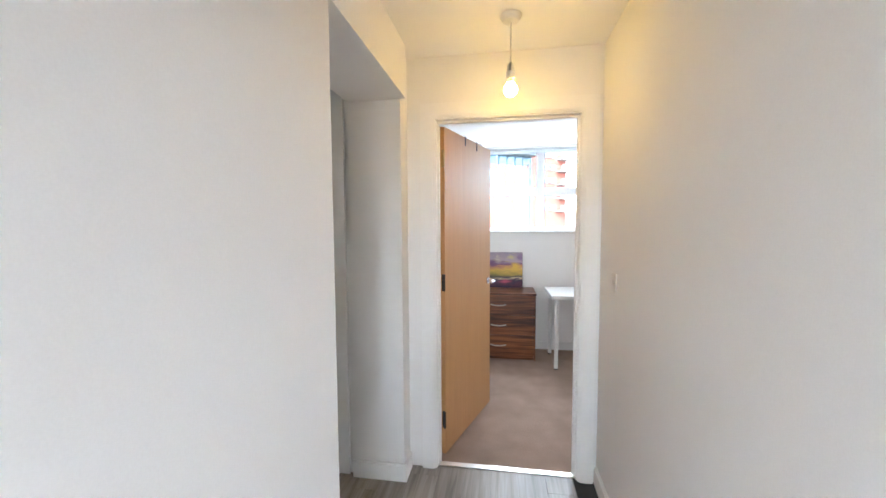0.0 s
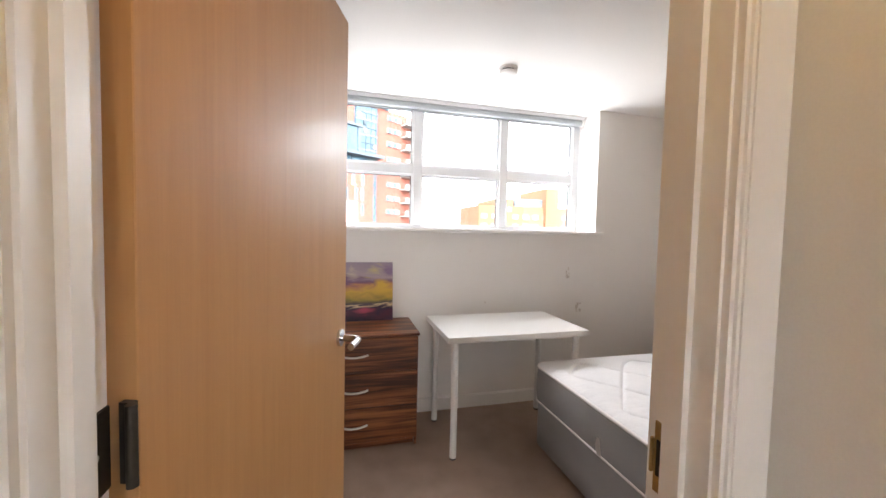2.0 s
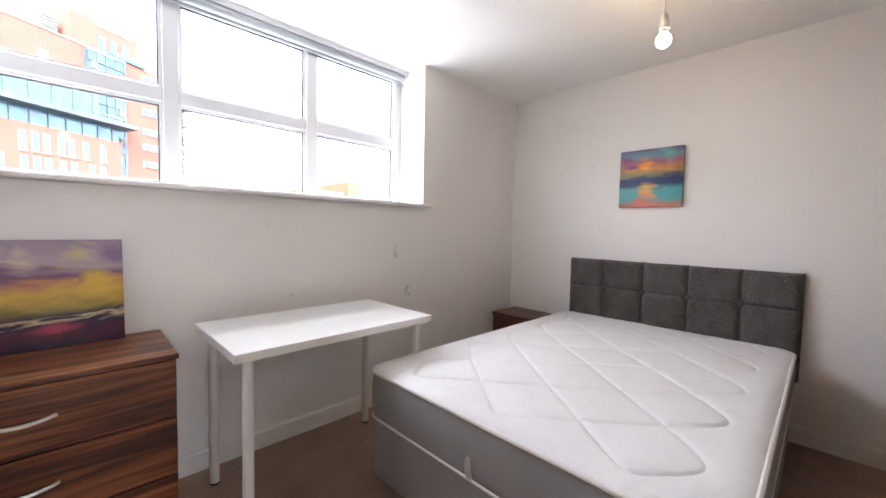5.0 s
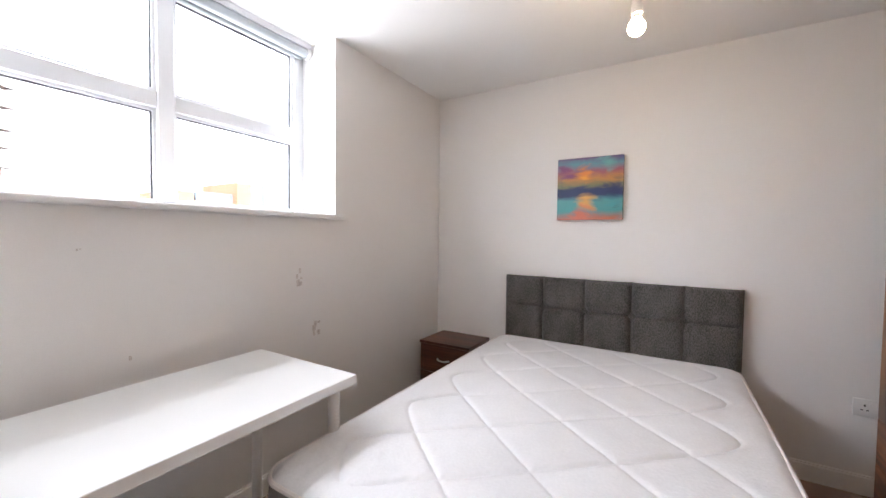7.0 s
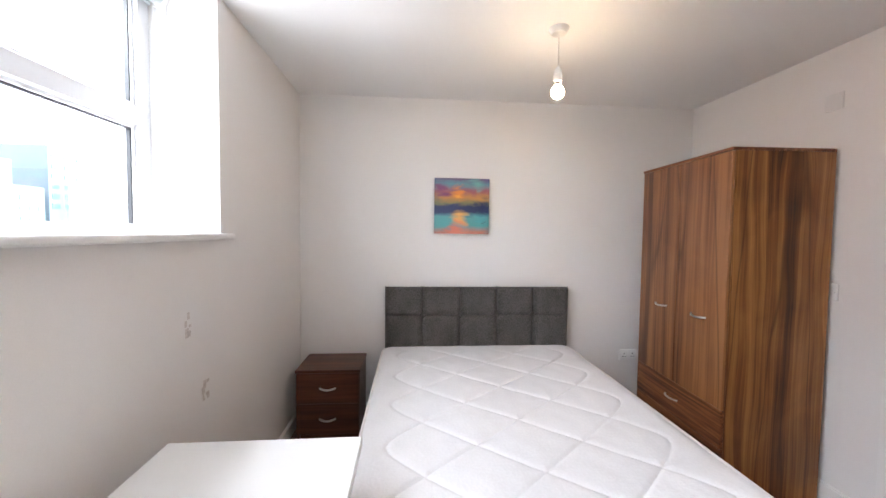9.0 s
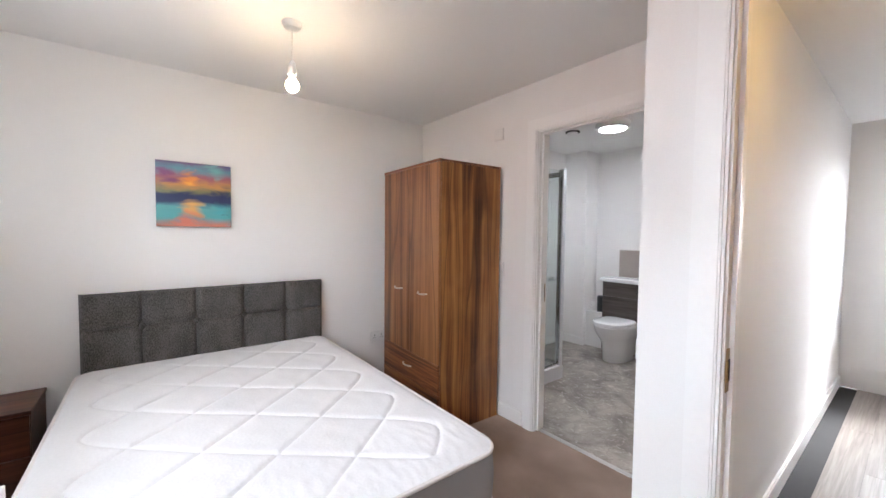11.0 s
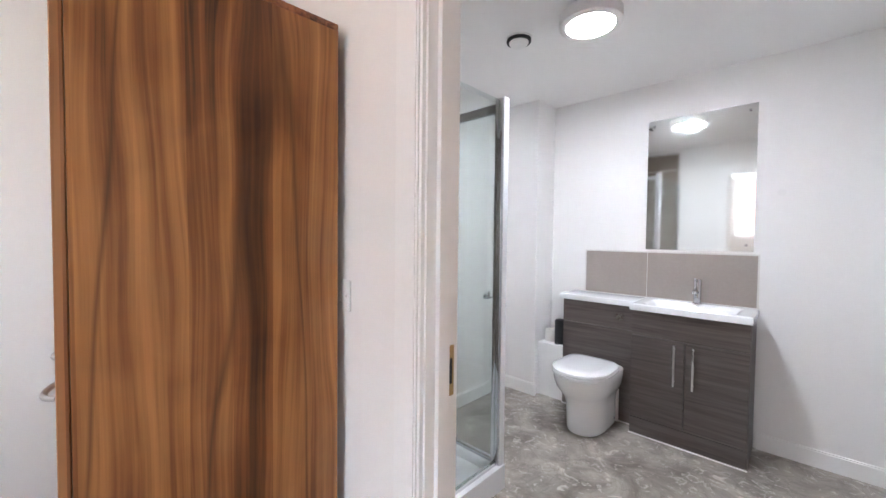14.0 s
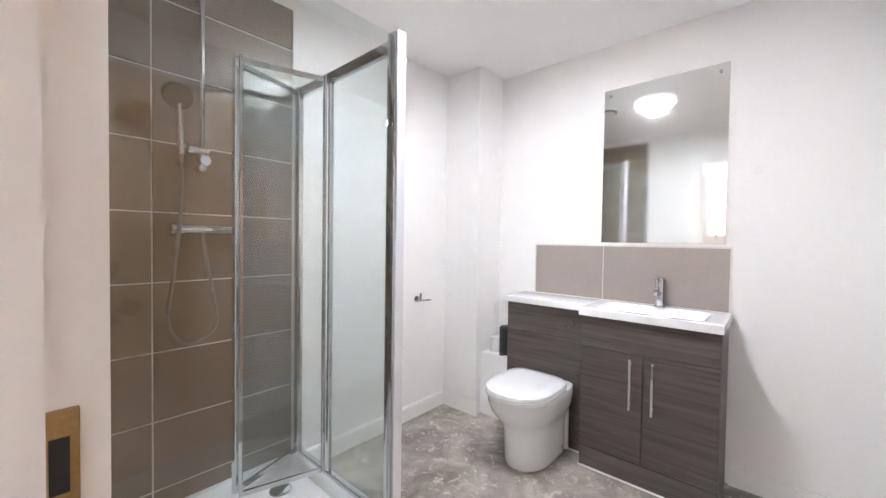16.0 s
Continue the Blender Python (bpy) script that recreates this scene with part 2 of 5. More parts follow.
def slate(name, dark, mid, pale, rough):
    """Printed stone vinyl: cloudy grey-brown ground, pale flaked patches and hair veins, satin wear layer."""
    m = bpy.data.materials.new(name)
    m.use_nodes = True
    n, l = m.node_tree.nodes, m.node_tree.links
    b = n["Principled BSDF"]
    tc = n.new("ShaderNodeTexCoord")

    def cloud(scale, detail, warp, roughness=0.55):
        t = n.new("ShaderNodeTexNoise")
        t.inputs["Scale"].default_value, t.inputs["Detail"].default_value = scale, detail
        t.inputs["Distortion"].default_value, t.inputs["Roughness"].default_value = warp, roughness
        l.new(tc.outputs["Object"], t.inputs[0])
        return t.outputs[0]
    big, flake, speck = cloud(3.4, 6, 0.8, 0.68), cloud(11, 5, 2.2, 0.65), cloud(70, 3, 0)
    r = n.new("ShaderNodeValToRGB")
    e = r.color_ramp.elements
    e[0].position, e[0].color = 0.36, (*dark, 1)
    e[1].position, e[1].color = 0.66, (*mid, 1)
    l.new(big, r.inputs[0])
    s = n.new("ShaderNodeMapRange")
    s.inputs[1].default_value, s.inputs[2].default_value, s.inputs[3].default_value, s.inputs[4].default_value = 0.56, 0.68, 0.0, 0.75
    l.new(flake, s.inputs[0])
    mx = n.new("ShaderNodeMix")
    mx.data_type = "RGBA"
    l.new(s.outputs[0], mx.inputs[0]), l.new(r.outputs[0], mx.inputs[6])
    mx.inputs[7].default_value = (*pale, 1)
    vo = n.new("ShaderNodeTexVoronoi")
    vo.feature = "DISTANCE_TO_EDGE"
    vo.inputs["Scale"].default_value = 5.0
    wv, sc = n.new("ShaderNodeTexNoise"), n.new("ShaderNodeVectorMath")
    wv.inputs["Scale"].default_value, wv.inputs["Detail"].default_value = 5, 4
    sc.operation = "MULTIPLY_ADD"
    sc.inputs[1].default_value = (0.35, 0.35, 0.35)
    l.new(tc.outputs["Object"], wv.inputs[0]), l.new(wv.outputs["Color"], sc.inputs[0]), l.new(tc.outputs["Object"], sc.inputs[2])
    l.new(sc.outputs[0], vo.inputs[0])
    v = n.new("ShaderNodeMapRange")
    v.inputs[1].default_value, v.inputs[2].default_value, v.inputs[3].default_value, v.inputs[4].default_value = 0.0, 0.022, 0.5, 0.0
    l.new(vo.outputs[0], v.inputs[0])
    m2 = n.new("ShaderNodeMix")
    m2.data_type = "RGBA"
    l.new(v.outputs[0], m2.inputs[0]), l.new(mx.outputs[2], m2.inputs[6])
    m2.inputs[7].default_value = (*dark, 1)
    l.new(m2.outputs[2], b.inputs["Base Color"])
    b.inputs["Roughness"].default_value = rough
    bp = n.new("ShaderNodeBump")
    bp.inputs["Strength"].default_value, bp.inputs["Distance"].default_value = 0.08, 0.001
    l.new(speck, bp.inputs["Height"]), l.new(bp.outputs[0], b.inputs["Normal"])
    return m


PAINT = mat("wall_paint", (0.86, 0.845, 0.825), 0.75, var=0.02, scale=1.3, fine=260, bump=0.06, dist=0.0008)
CEIL = mat("ceiling_paint", (0.88, 0.875, 0.86), 0.8, var=0.015, scale=1.1, fine=240, bump=0.05, dist=0.0008)
TRIM = mat("white_gloss_paint", (0.88, 0.87, 0.85), 0.4, var=0.012, scale=3, fine=60, bump=0.0)
UPVC = mat("white_upvc", (0.74, 0.745, 0.76), 0.22, var=0.01, scale=3, fine=80, bump=0.0)
BLIND = mat("grey_blind_fabric", (0.42, 0.45, 0.47), 0.8, var=0.04, scale=8, fine=600, bump=0.2, dist=0.0006)
CARPET = mat("taupe_carpet", (0.40, 0.29, 0.228), 0.98, var=0.16, scale=5, fine=420, bump=0.9, dist=0.006)
VINYL = slate("stone_vinyl", (0.17, 0.148, 0.122), (0.46, 0.415, 0.36), (0.68, 0.64, 0.58), 0.36)
PLANK = wood("grey_oak_plank", (0.16, 0.135, 0.115), (0.24, 0.205, 0.175), (0.34, 0.30, 0.26), "y", 0.38)
OAK = wood("oak_veneer", (0.50, 0.255, 0.095), (0.56, 0.30, 0.118), (0.63, 0.35, 0.145), "z", 0.42, size=1.8, coat=0.1, contrast=0.42)
WALNUT_V = figured("walnut_upright", (0.045, 0.014, 0.006), (0.165, 0.060, 0.022), (0.34, 0.150, 0.058), 0.34, 0.075, 0.5)
WALNUT_SIDE = figured("walnut_upright_bold", (0.045, 0.013, 0.0045), (0.20, 0.070, 0.020), (0.48, 0.215, 0.066), 0.32, 0.085, 1.0)
WALNUT_H = wood("walnut_level", (0.042, 0.013, 0.0065), (0.145, 0.046, 0.018), (0.29, 0.112, 0.044), "x", 0.36, contrast=1.6)
WALNUT_RED = wood("walnut_red", (0.035, 0.010, 0.006), (0.085, 0.025, 0.013), (0.15, 0.05, 0.024), "x", 0.36)
ASH_DARK = wood("dark_ash", (0.055, 0.043, 0.038), (0.090, 0.073, 0.064), (0.125, 0.105, 0.093), "x", 0.45, size=1.6)
WHITE_LAM = mat("white_laminate", (0.83, 0.83, 0.82), 0.32, var=0.01, scale=3, fine=200, bump=0.02, dist=0.0004)
WHITE_STEEL = mat("white_powder_steel", (0.80, 0.80, 0.79), 0.35, var=0.02, scale=5, fine=300, bump=0.05, dist=0.0004)
CHROME = mat("chrome", (0.62, 0.63, 0.65), 0.10, metal=1.0, var=0.02, scale=8, fine=80, bump=0.0)
SATIN = mat("brushed_steel", (0.66, 0.65, 0.63), 0.30, metal=1.0, var=0.05, scale=8, fine=200, bump=0.03, dist=0.0005)
BRASS = mat("brass", (0.46, 0.33, 0.16), 0.36, metal=1.0, var=0.1, scale=20, fine=200, bump=0.03, dist=0.0005)
HOSE = mat("ribbed_steel", (0.30, 0.285, 0.265), 0.34, metal=1.0, var=0.1, scale=30, fine=500, bump=0.3, dist=0.001)
IRON = mat("dark_iron", (0.06, 0.055, 0.05), 0.5, metal=0.6, var=0.1, bump=0.05)
MATTRESS = mat("white_damask", (0.76, 0.755, 0.765), 0.85, var=0.03, scale=7, fine=90, bump=0.35, dist=0.004)
BORDER = mat("grey_border_cloth", (0.30, 0.295, 0.295), 0.9, var=0.06, scale=6, fine=700, bump=0.25, dist=0.001)
DIVAN = mat("grey_divan_cloth", (0.34, 0.335, 0.34), 0.92, var=0.06, scale=5, fine=800, bump=0.3, dist=0.001)
PIPING = mat("pale_piping", (0.74, 0.70, 0.68), 0.8, var=0.03)
TWEED = tweed("charcoal_tweed", (0.038, 0.035, 0.032), (0.125, 0.116, 0.107), 180)
PLASTIC = mat("white_plastic", (0.82, 0.81, 0.79), 0.3, var=0.01, bump=0.0)
BLACK = mat("black_plastic", (0.018, 0.018, 0.02), 0.4, var=0.1, bump=0.0)
LEATHER = mat("black_leatherette", (0.02, 0.018, 0.018), 0.5, var=0.15, scale=9, fine=240, bump=0.3)
CERAMIC = mat("white_ceramic", (0.85, 0.85, 0.85), 0.07, var=0.005, scale=3, fine=20, bump=0.0, coat=0.4)
RESIN = mat("white_resin", (0.84, 0.845, 0.855), 0.14, var=0.01, scale=3, fine=20, bump=0.0)
TILE = mat("taupe_tile", (0.215, 0.172, 0.132), 0.30, var=0.06, scale=4, fine=70, bump=0.03, dist=0.0006)
TILE_PALE = mat("pale_taupe_tile", (0.36, 0.315, 0.28), 0.33, var=0.04, scale=4, fine=70, bump=0.03, dist=0.0006)
GROUT = mat("pale_grout", (0.74, 0.72, 0.68), 0.8, var=0.05)
MIRROR = mat("mirror_silver", (0.93, 0.95, 0.94), 0.02, metal=1.0, var=0.0, bump=0.0)
PANE = clear("window_glass", (0.97, 0.985, 0.98), 0.04)
SHOWER_GLASS = clear("shower_glass", (0.94, 0.965, 0.96), 0.07)
BULB_HALL = glow("bulb_glow_yellow", (1.0, 0.60, 0.15), BULB_H)
BULB_ROOM = glow("bulb_glow_warm", (1.0, 0.74, 0.45), BULB_R)
BULB_FAR = glow("bulb_glow_pale", (1.0, 0.93, 0.82), BULB_R * 0.4)
DISC_GLOW = glow("disc_glow", (0.97, 0.98, 1.0), DISC)
GREY_DARK = mat("dark_slot", (0.03, 0.03, 0.03), 0.8, bump=0.0)
SCUFF = mat("scuffed_plaster", (0.74, 0.69, 0.65), 0.9, var=0.2, scale=60, fine=300, bump=0.3)
SIGNATURE = mat("dark_paint_stroke", (0.03, 0.03, 0.04), 0.6, bump=0.0)
BRICK = mat("red_brick", (0.24, 0.082, 0.058), 0.9, var=0.10, scale=0.5, fine=6, bump=0.1, dist=0.02)
STONE = mat("pale_render", (0.25, 0.23, 0.215), 0.85, var=0.06, scale=0.6, fine=6, bump=0.05, dist=0.02)
STEEL_BLUE = mat("blue_grey_cladding", (0.075, 0.10, 0.12), 0.5, var=0.08, scale=0.4, fine=4, bump=0.0)
CITY_GLASS = mat("blue_city_glass", (0.07, 0.14, 0.19), 0.12, var=0.25, scale=0.35, fine=1.2, bump=0.0, metal=0.2)
MINT = mat("mint_render", (0.115, 0.165, 0.16), 0.8, var=0.05, scale=0.3, fine=4, bump=0.0)
ORANGE = mat("orange_brick", (0.20, 0.10, 0.052), 0.9, var=0.08, scale=0.5, fine=6, bump=0.0)
ASPHALT = mat("asphalt", (0.05, 0.05, 0.05), 0.9, var=0.15, scale=0.2, fine=20, bump=0.1, dist=0.01)
DAWN = painted("sunset_painting", [(0.0, (0.62, 0.20, 0.13)), (0.14, (0.10, 0.38, 0.40)), (0.30, (0.13, 0.40, 0.42)), (0.38, (0.03, 0.05, 0.14)), (0.50, (0.025, 0.04, 0.13)),
                                   (0.55, (0.20, 0.20, 0.10)), (0.66, (0.55, 0.26, 0.07)), (0.78, (0.34, 0.10, 0.14)), (0.90, (0.12, 0.30, 0.38)), (1.0, (0.16, 0.09, 0.20))],
               "Y", 0.0, 0.405, 0.20,
               [(0.03, 0.30, 0.02, (0.80, 0.28, 0.05)), (0.02, 0.12, 0.03, (0.85, 0.45, 0.12)), (0.12, 0.29, 0.0, (0.20, 0.04, 0.12)), (-0.14, 0.10, 0.02, (0.10, 0.42, 0.46)), (0.05, 0.02, 0.04, (0.72, 0.22, 0.15)), (-0.15, 0.20, 0.03, (0.02, 0.03, 0.11)), (0.13, 0.175, 0.0, (0.03, 0.035, 0.13)), (-0.12, 0.36, 0.02, (0.16, 0.42, 0.44)), (-0.18, 0.385, 0.0, (0.09, 0.07, 0.25)), (0.16, 0.33, 0.02, (0.20, 0.05, 0.16)), (0.03, 0.265, -0.03, (0.95, 0.50, 0.06)), (0.02, 0.13, -0.03, (0.95, 0.62, 0.20))])
DUSK = painted("lilac_painting", [(0.0, (0.014, 0.008, 0.035)), (0.12, (0.07, 0.012, 0.035)), (0.21, (0.02, 0.008, 0.04)), (0.245, (0.62, 0.48, 0.28)), (0.28, (0.03, 0.025, 0.05)),
                                  (0.36, (0.25, 0.20, 0.04)), (0.50, (0.62, 0.38, 0.05)), (0.60, (0.45, 0.20, 0.10)), (0.66, (0.15, 0.07, 0.15)), (0.75, (0.42, 0.33, 0.36)), (1.0, (0.30, 0.25, 0.33))],
               "X", 0.0, 0.405, 0.32,
               [(0.26, 0.34, 0.02, (0.58, 0.50, 0.22)), (0.30, 0.24, 0.03, (0.66, 0.42, 0.05)), (0.09, 0.31, 0.0, (0.60, 0.52, 0.40)), (0.36, 0.33, 0.02, (0.22, 0.15, 0.28)), (0.05, 0.26, 0.02, (0.16, 0.07, 0.16)), (0.19, 0.07, 0.0, (0.42, 0.05, 0.10))])


# ---------------------------------------------------------------- mesh helpers
def box(bm, x0, y0, z0, x1, y1, z1, bevel=0.0, seg=2):
    g = bmesh.ops.create_cube(bm, size=1, matrix=Matrix.Translation(((x0 + x1) / 2, (y0 + y1) / 2, (z0 + z1) / 2)) @ Matrix.Diagonal((abs(x1 - x0), abs(y1 - y0), abs(z1 - z0), 1)))
    if bevel:
        edges = list({e for v in g["verts"] for e in v.link_edges})
        bmesh.ops.bevel(bm, geom=edges, offset=bevel, segments=seg, profile=0.5, affect="EDGES")
    return bm


def rod(bm, a, b, r, seg=16, r2=None):
    a, b = Vector(a), Vector(b)
    m = Matrix.Translation((a + b) / 2) @ (b - a).to_track_quat("Z", "Y").to_matrix().to_4x4()
    bmesh.ops.create_cone(bm, cap_ends=True, segments=seg, radius1=r, radius2=r if r2 is None else r2, depth=(b - a).length, matrix=m)
    return bm


def tube(bm, pts, r, seg=10, flat=1.0):
    """A round bar through points; flat squeezes it across."""
    pts = [Vector(p) for p in pts]
    rings = []
    for i, p in enumerate(pts):
        d = (pts[min(i + 1, len(pts) - 1)] - pts[max(i - 1, 0)]).normalized()
        q = d.to_track_quat("Z", "Y")
        rings.append([bm.verts.new(p + q @ Vector((math.cos(2 * math.pi * k / seg) * r * flat, math.sin(2 * math.pi * k / seg) * r, 0))) for k in range(seg)])
    for a, b in zip(rings, rings[1:]):
        for k in range(seg):
            bm.faces.new((a[k], a[(k + 1) % seg], b[(k + 1) % seg], b[k]))
    bm.faces.new(rings[0][::-1]), bm.faces.new(rings[-1])
    return bm


def lathe(bm, profile, seg=28, at=(0, 0, 0)):
    """Profile of (radius, height) turned round the upright axis."""
    rings = []
    for r, z in profile:
        rings.append([bm.verts.new((at[0] + r * math.cos(2 * math.pi * k / seg), at[1] + r * math.sin(2 * math.pi * k / seg), at[2] + z)) for k in range(seg)])
    for a, b in zip(rings, rings[1:]):
        for k in range(seg):
            bm.faces.new((a[k], a[(k + 1) % seg], b[(k + 1) % seg], b[k]))
    if profile[0][0] > 0.0005:
        bm.faces.new(rings[0][::-1])
    if profile[-1][0] > 0.0005:
        bm.faces.new(rings[-1])
    return bm


def sheet(bm, nx, ny, place):
    """A grid of faces; place(u, v) gives each corner, u and v from 0 to 1."""
    vs = [[bm.verts.new(place(i / nx, j / ny)) for i in range(nx + 1)] for j in range(ny + 1)]
    for j in range(ny):
        for i in range(nx):
            bm.faces.new((vs[j][i], vs[j][i + 1], vs[j + 1][i + 1], vs[j + 1][i]))
    return bm


def mesh_ob(name, bm, material, smooth=True):
    bmesh.ops.recalc_face_normals(bm, faces=bm.faces)
    me = bpy.data.meshes.new(name)
    bm.to_mesh(me)
    bm.free()
    me.materials.append(material)
    if smooth:
        me.shade_smooth()
        me.set_sharp_from_angle(angle=radians(35))
    return new(name, me)


def part(name, bm, material, parent, label="", smooth=True):
    ob = mesh_ob(name, bm, material, smooth)
    ob.parent = parent
    return tagged(ob, label)


def thing(name, label, category, x=0, y=0, z=0, turn=0, group="", kind=""):
    ob = new(name)
    ob.empty_display_size = 0.1
    ob.matrix_world = pose(x, y, z, 0, 0, turn)
    return tagged(ob, label, category, group, kind)


def structure(name, bm, material, label=""):
    return tagged(mesh_ob(name, bm, material, False), label, kind="structure")


B = bmesh.new
H = 2.34

# ---------------------------------------------------------------- structure
b = box(B(), 3.915, 0.87, 0, 4.1, 3.83, H)
box(b, 3.78, -1.6, 0, 4.1, 0.87, H)
structure("wall_east", b, PAINT, "off-white painted plaster wall behind the bed and shower")

b = B()
for x0, x1, z0, z1 in ((2.80, 4.1, 0, H), (-1.72, 0.68, 0, H), (-3.1, -2.78, 0, H), (0.68, 2.80, 0, 1.33), (-2.78, -1.72, 0, 1.36)):
    box(b, x0, 3.83, z0, x1, 4.25, z1)
structure("wall_north", b, PAINT, "off-white painted outer wall with deep window reveals")

b = box(B(), 0.08, 1.575, 0, 0.41, 3.83, H)
box(b, 0.08, 1.435, 0, 0.374, 1.575, H)
structure("wall_party", b, PAINT, "thick off-white wall between the two bedrooms")
b = box(B(), 0.08, -2.0, 0, 0.405, 0.55, H)
box(b, 0.08, 0.55, 2.077, 0.405, 1.435, H)
structure("wall_hall_west", b, PAINT, "off-white hall wall with a square opening")
b = box(B(), 0.41, 1.575, 0, 0.515, 1.68, H)
box(b, 1.335, 1.575, 0, 1.545, 1.68, H)
box(b, 0.515, 1.575, 2.03, 1.335, 1.68, H)
structure("wall_bedroom_door", b, PAINT, "off-white wall round the bedroom doorway")
b = box(B(), -3.1, 1.46, 0, -0.79, 1.59, H)
box(b, -0.014, 1.46, 0, 0.08, 1.59, H)
box(b, -0.79, 1.46, 2.055, -0.014, 1.59, H)
structure("wall_second_door", b, PAINT, "off-white wall round the second bedroom doorway")
structure("wall_hall_east", box(B(), 1.42, -2.0, 0, 1.545, 1.575, H), PAINT, "long off-white hall wall")
b = box(B(), 1.545, 0.77, 0, 1.745, 0.87, H)
box(b, 2.59, 0.77, 0, 3.78, 0.87, H)
box(b, 1.745, 0.77, 2.03, 2.59, 0.87, H)
structure("wall_bathroom_north", b, PAINT, "off-white wall round the bathroom doorway")
structure("wall_bathroom_south", box(B(), 1.545, -1.6, 0, 3.78, -1.49, H), PAINT, "off-white wall behind the vanity")
structure("wall_pipe_boxing", box(B(), 3.49, -1.49, 0, 3.78, -1.215, H), PAINT, "boxed-in pipe corner painted off-white")
# unseen end wall; its opening is added to let daylight into the hall
b = box(B(), 0.405, -2.1, 0, 1.42, -2.0, 0.8)
box(b, 0.405, -2.1, 2.0, 1.42, -2.0, H)
box(b, 0.405, -2.1, 0.8, 0.72, -2.0, 2.0)
box(b, 1.10, -2.1, 0.8, 1.42, -2.0, 2.0)
structure("wall_hall_south", b, PAINT)
b = box(B(), -1.2, -0.6, 0, -1.1, 1.46, H)
box(b, -1.1, -0.7, 0, 0.08, -0.6, H)
structure("wall_lobby", b, PAINT)
structure("wall_second_west", box(B(), -3.1, 1.59, 0, -2.95, 3.83, H), PAINT)
structure("ceiling", box(B(), -3.1, -2.1, H, 4.1, 4.25, H + 0.12), CEIL, "flat white painted ceiling")

b = box(B(), 0.41, 1.61, -0.08, 1.545, 3.83, 0)
box(b, 1.545, 0.82, -0.08, 3.915, 3.83, 0)
structure("floor_bedroom_carpet", b, CARPET, "taupe cut-pile bedroom carpet")
b = box(B(), -2.95, 1.53, -0.08, 0.08, 3.83, 0)
structure("floor_second_carpet", b, CARPET, "taupe carpet of the second bedroom")
structure("floor_bathroom", box(B(), 1.545, -1.49, -0.08, 3.78, 0.82, 0), VINYL, "mottled grey stone-look vinyl floor")
hall_floor = structure("floor_hall", box(B(), -1.1, -2.0, -0.08, 1.42, 1.61, -0.006), GREY_DARK, "grey oak plank vinyl hall floor")
structure("floor_slab", box(B(), -3.1, -2.1, -0.3, 4.1, 4.25, -0.08), STONE)


def skirting(points):
    """Skirting boards with a rounded top along straight runs, each given as start, end and the side that it faces."""
    bm = B()
    for (x0, y0), (x1, y1), (nx, ny) in points:
        t = 0.015
        xa, xb, ya, yb = min(x0, x1), max(x0, x1), min(y0, y1), max(y0, y1)
        if nx:
            xa, xb = (x0, x0 + t) if nx > 0 else (x0 - t, x0)
        if ny:
            ya, yb = (y0, y0 + t) if ny > 0 else (y0 - t, y0)
        box(bm, xa, ya, 0, xb, yb, 0.088)
        xa, xb, ya, yb = (xa, xb - 0.006 * nx if nx > 0 else xb, ya, yb) if nx > 0 else ((xa + 0.006, xb, ya, yb) if nx < 0 else ((xa, xb, ya, yb - 0.006) if ny > 0 else (xa, xb, ya + 0.006, yb)))
        box(bm, xa, ya, 0.088, xb, yb, 0.096)
    return bm


structure("baseboard_bedroom", skirting([((0.41, 3.83), (3.915, 3.83), (0, -1)), ((3.915, 0.885), (3.915, 3.815), (-1, 0)), ((2.67, 0.87), (3.9, 0.87), (0, 1)),
                                         ((1.56, 0.87), (1.67, 0.87), (0, 1)), ((1.545, 0.87), (1.545, 1.68), (1, 0)), ((1.405, 1.68), (1.56, 1.68), (0, 1)), ((0.41, 1.76), (0.41, 3.815), (1, 0))]), TRIM, "white gloss skirting board")
structure("baseboard_bathroom", skirting([((3.78, -1.2), (3.78, -0.13), (-1, 0)), ((3.475, -1.215), (3.765, -1.215), (0, 1)), ((1.56, -1.49), (2.14, -1.49), (0, 1)), ((1.545, -1.49), (1.545, 0.77), (1, 0))]), TRIM, "white gloss skirting board")
structure("baseboard_hall", skirting([((1.42, -2.0), (1.42, 1.56), (-1, 0)), ((0.08, 1.435), (0.389, 1.435), (0, -1)), ((0.374, 1.435), (0.374, 1.56), (1, 0)), ((0.405, -2.0), (0.405, 0.55), (1, 0)), ((0.08, 0.55), (0.42, 0.55), (0, 1))]), TRIM, "white gloss skirting board")
structure("baseboard_second", skirting([((-2.95, 3.83), (0.08, 3.83), (0, -1)), ((-2.95, 1.6), (-2.95, 3.81), (1, 0))]), TRIM, "white gloss skirting board")


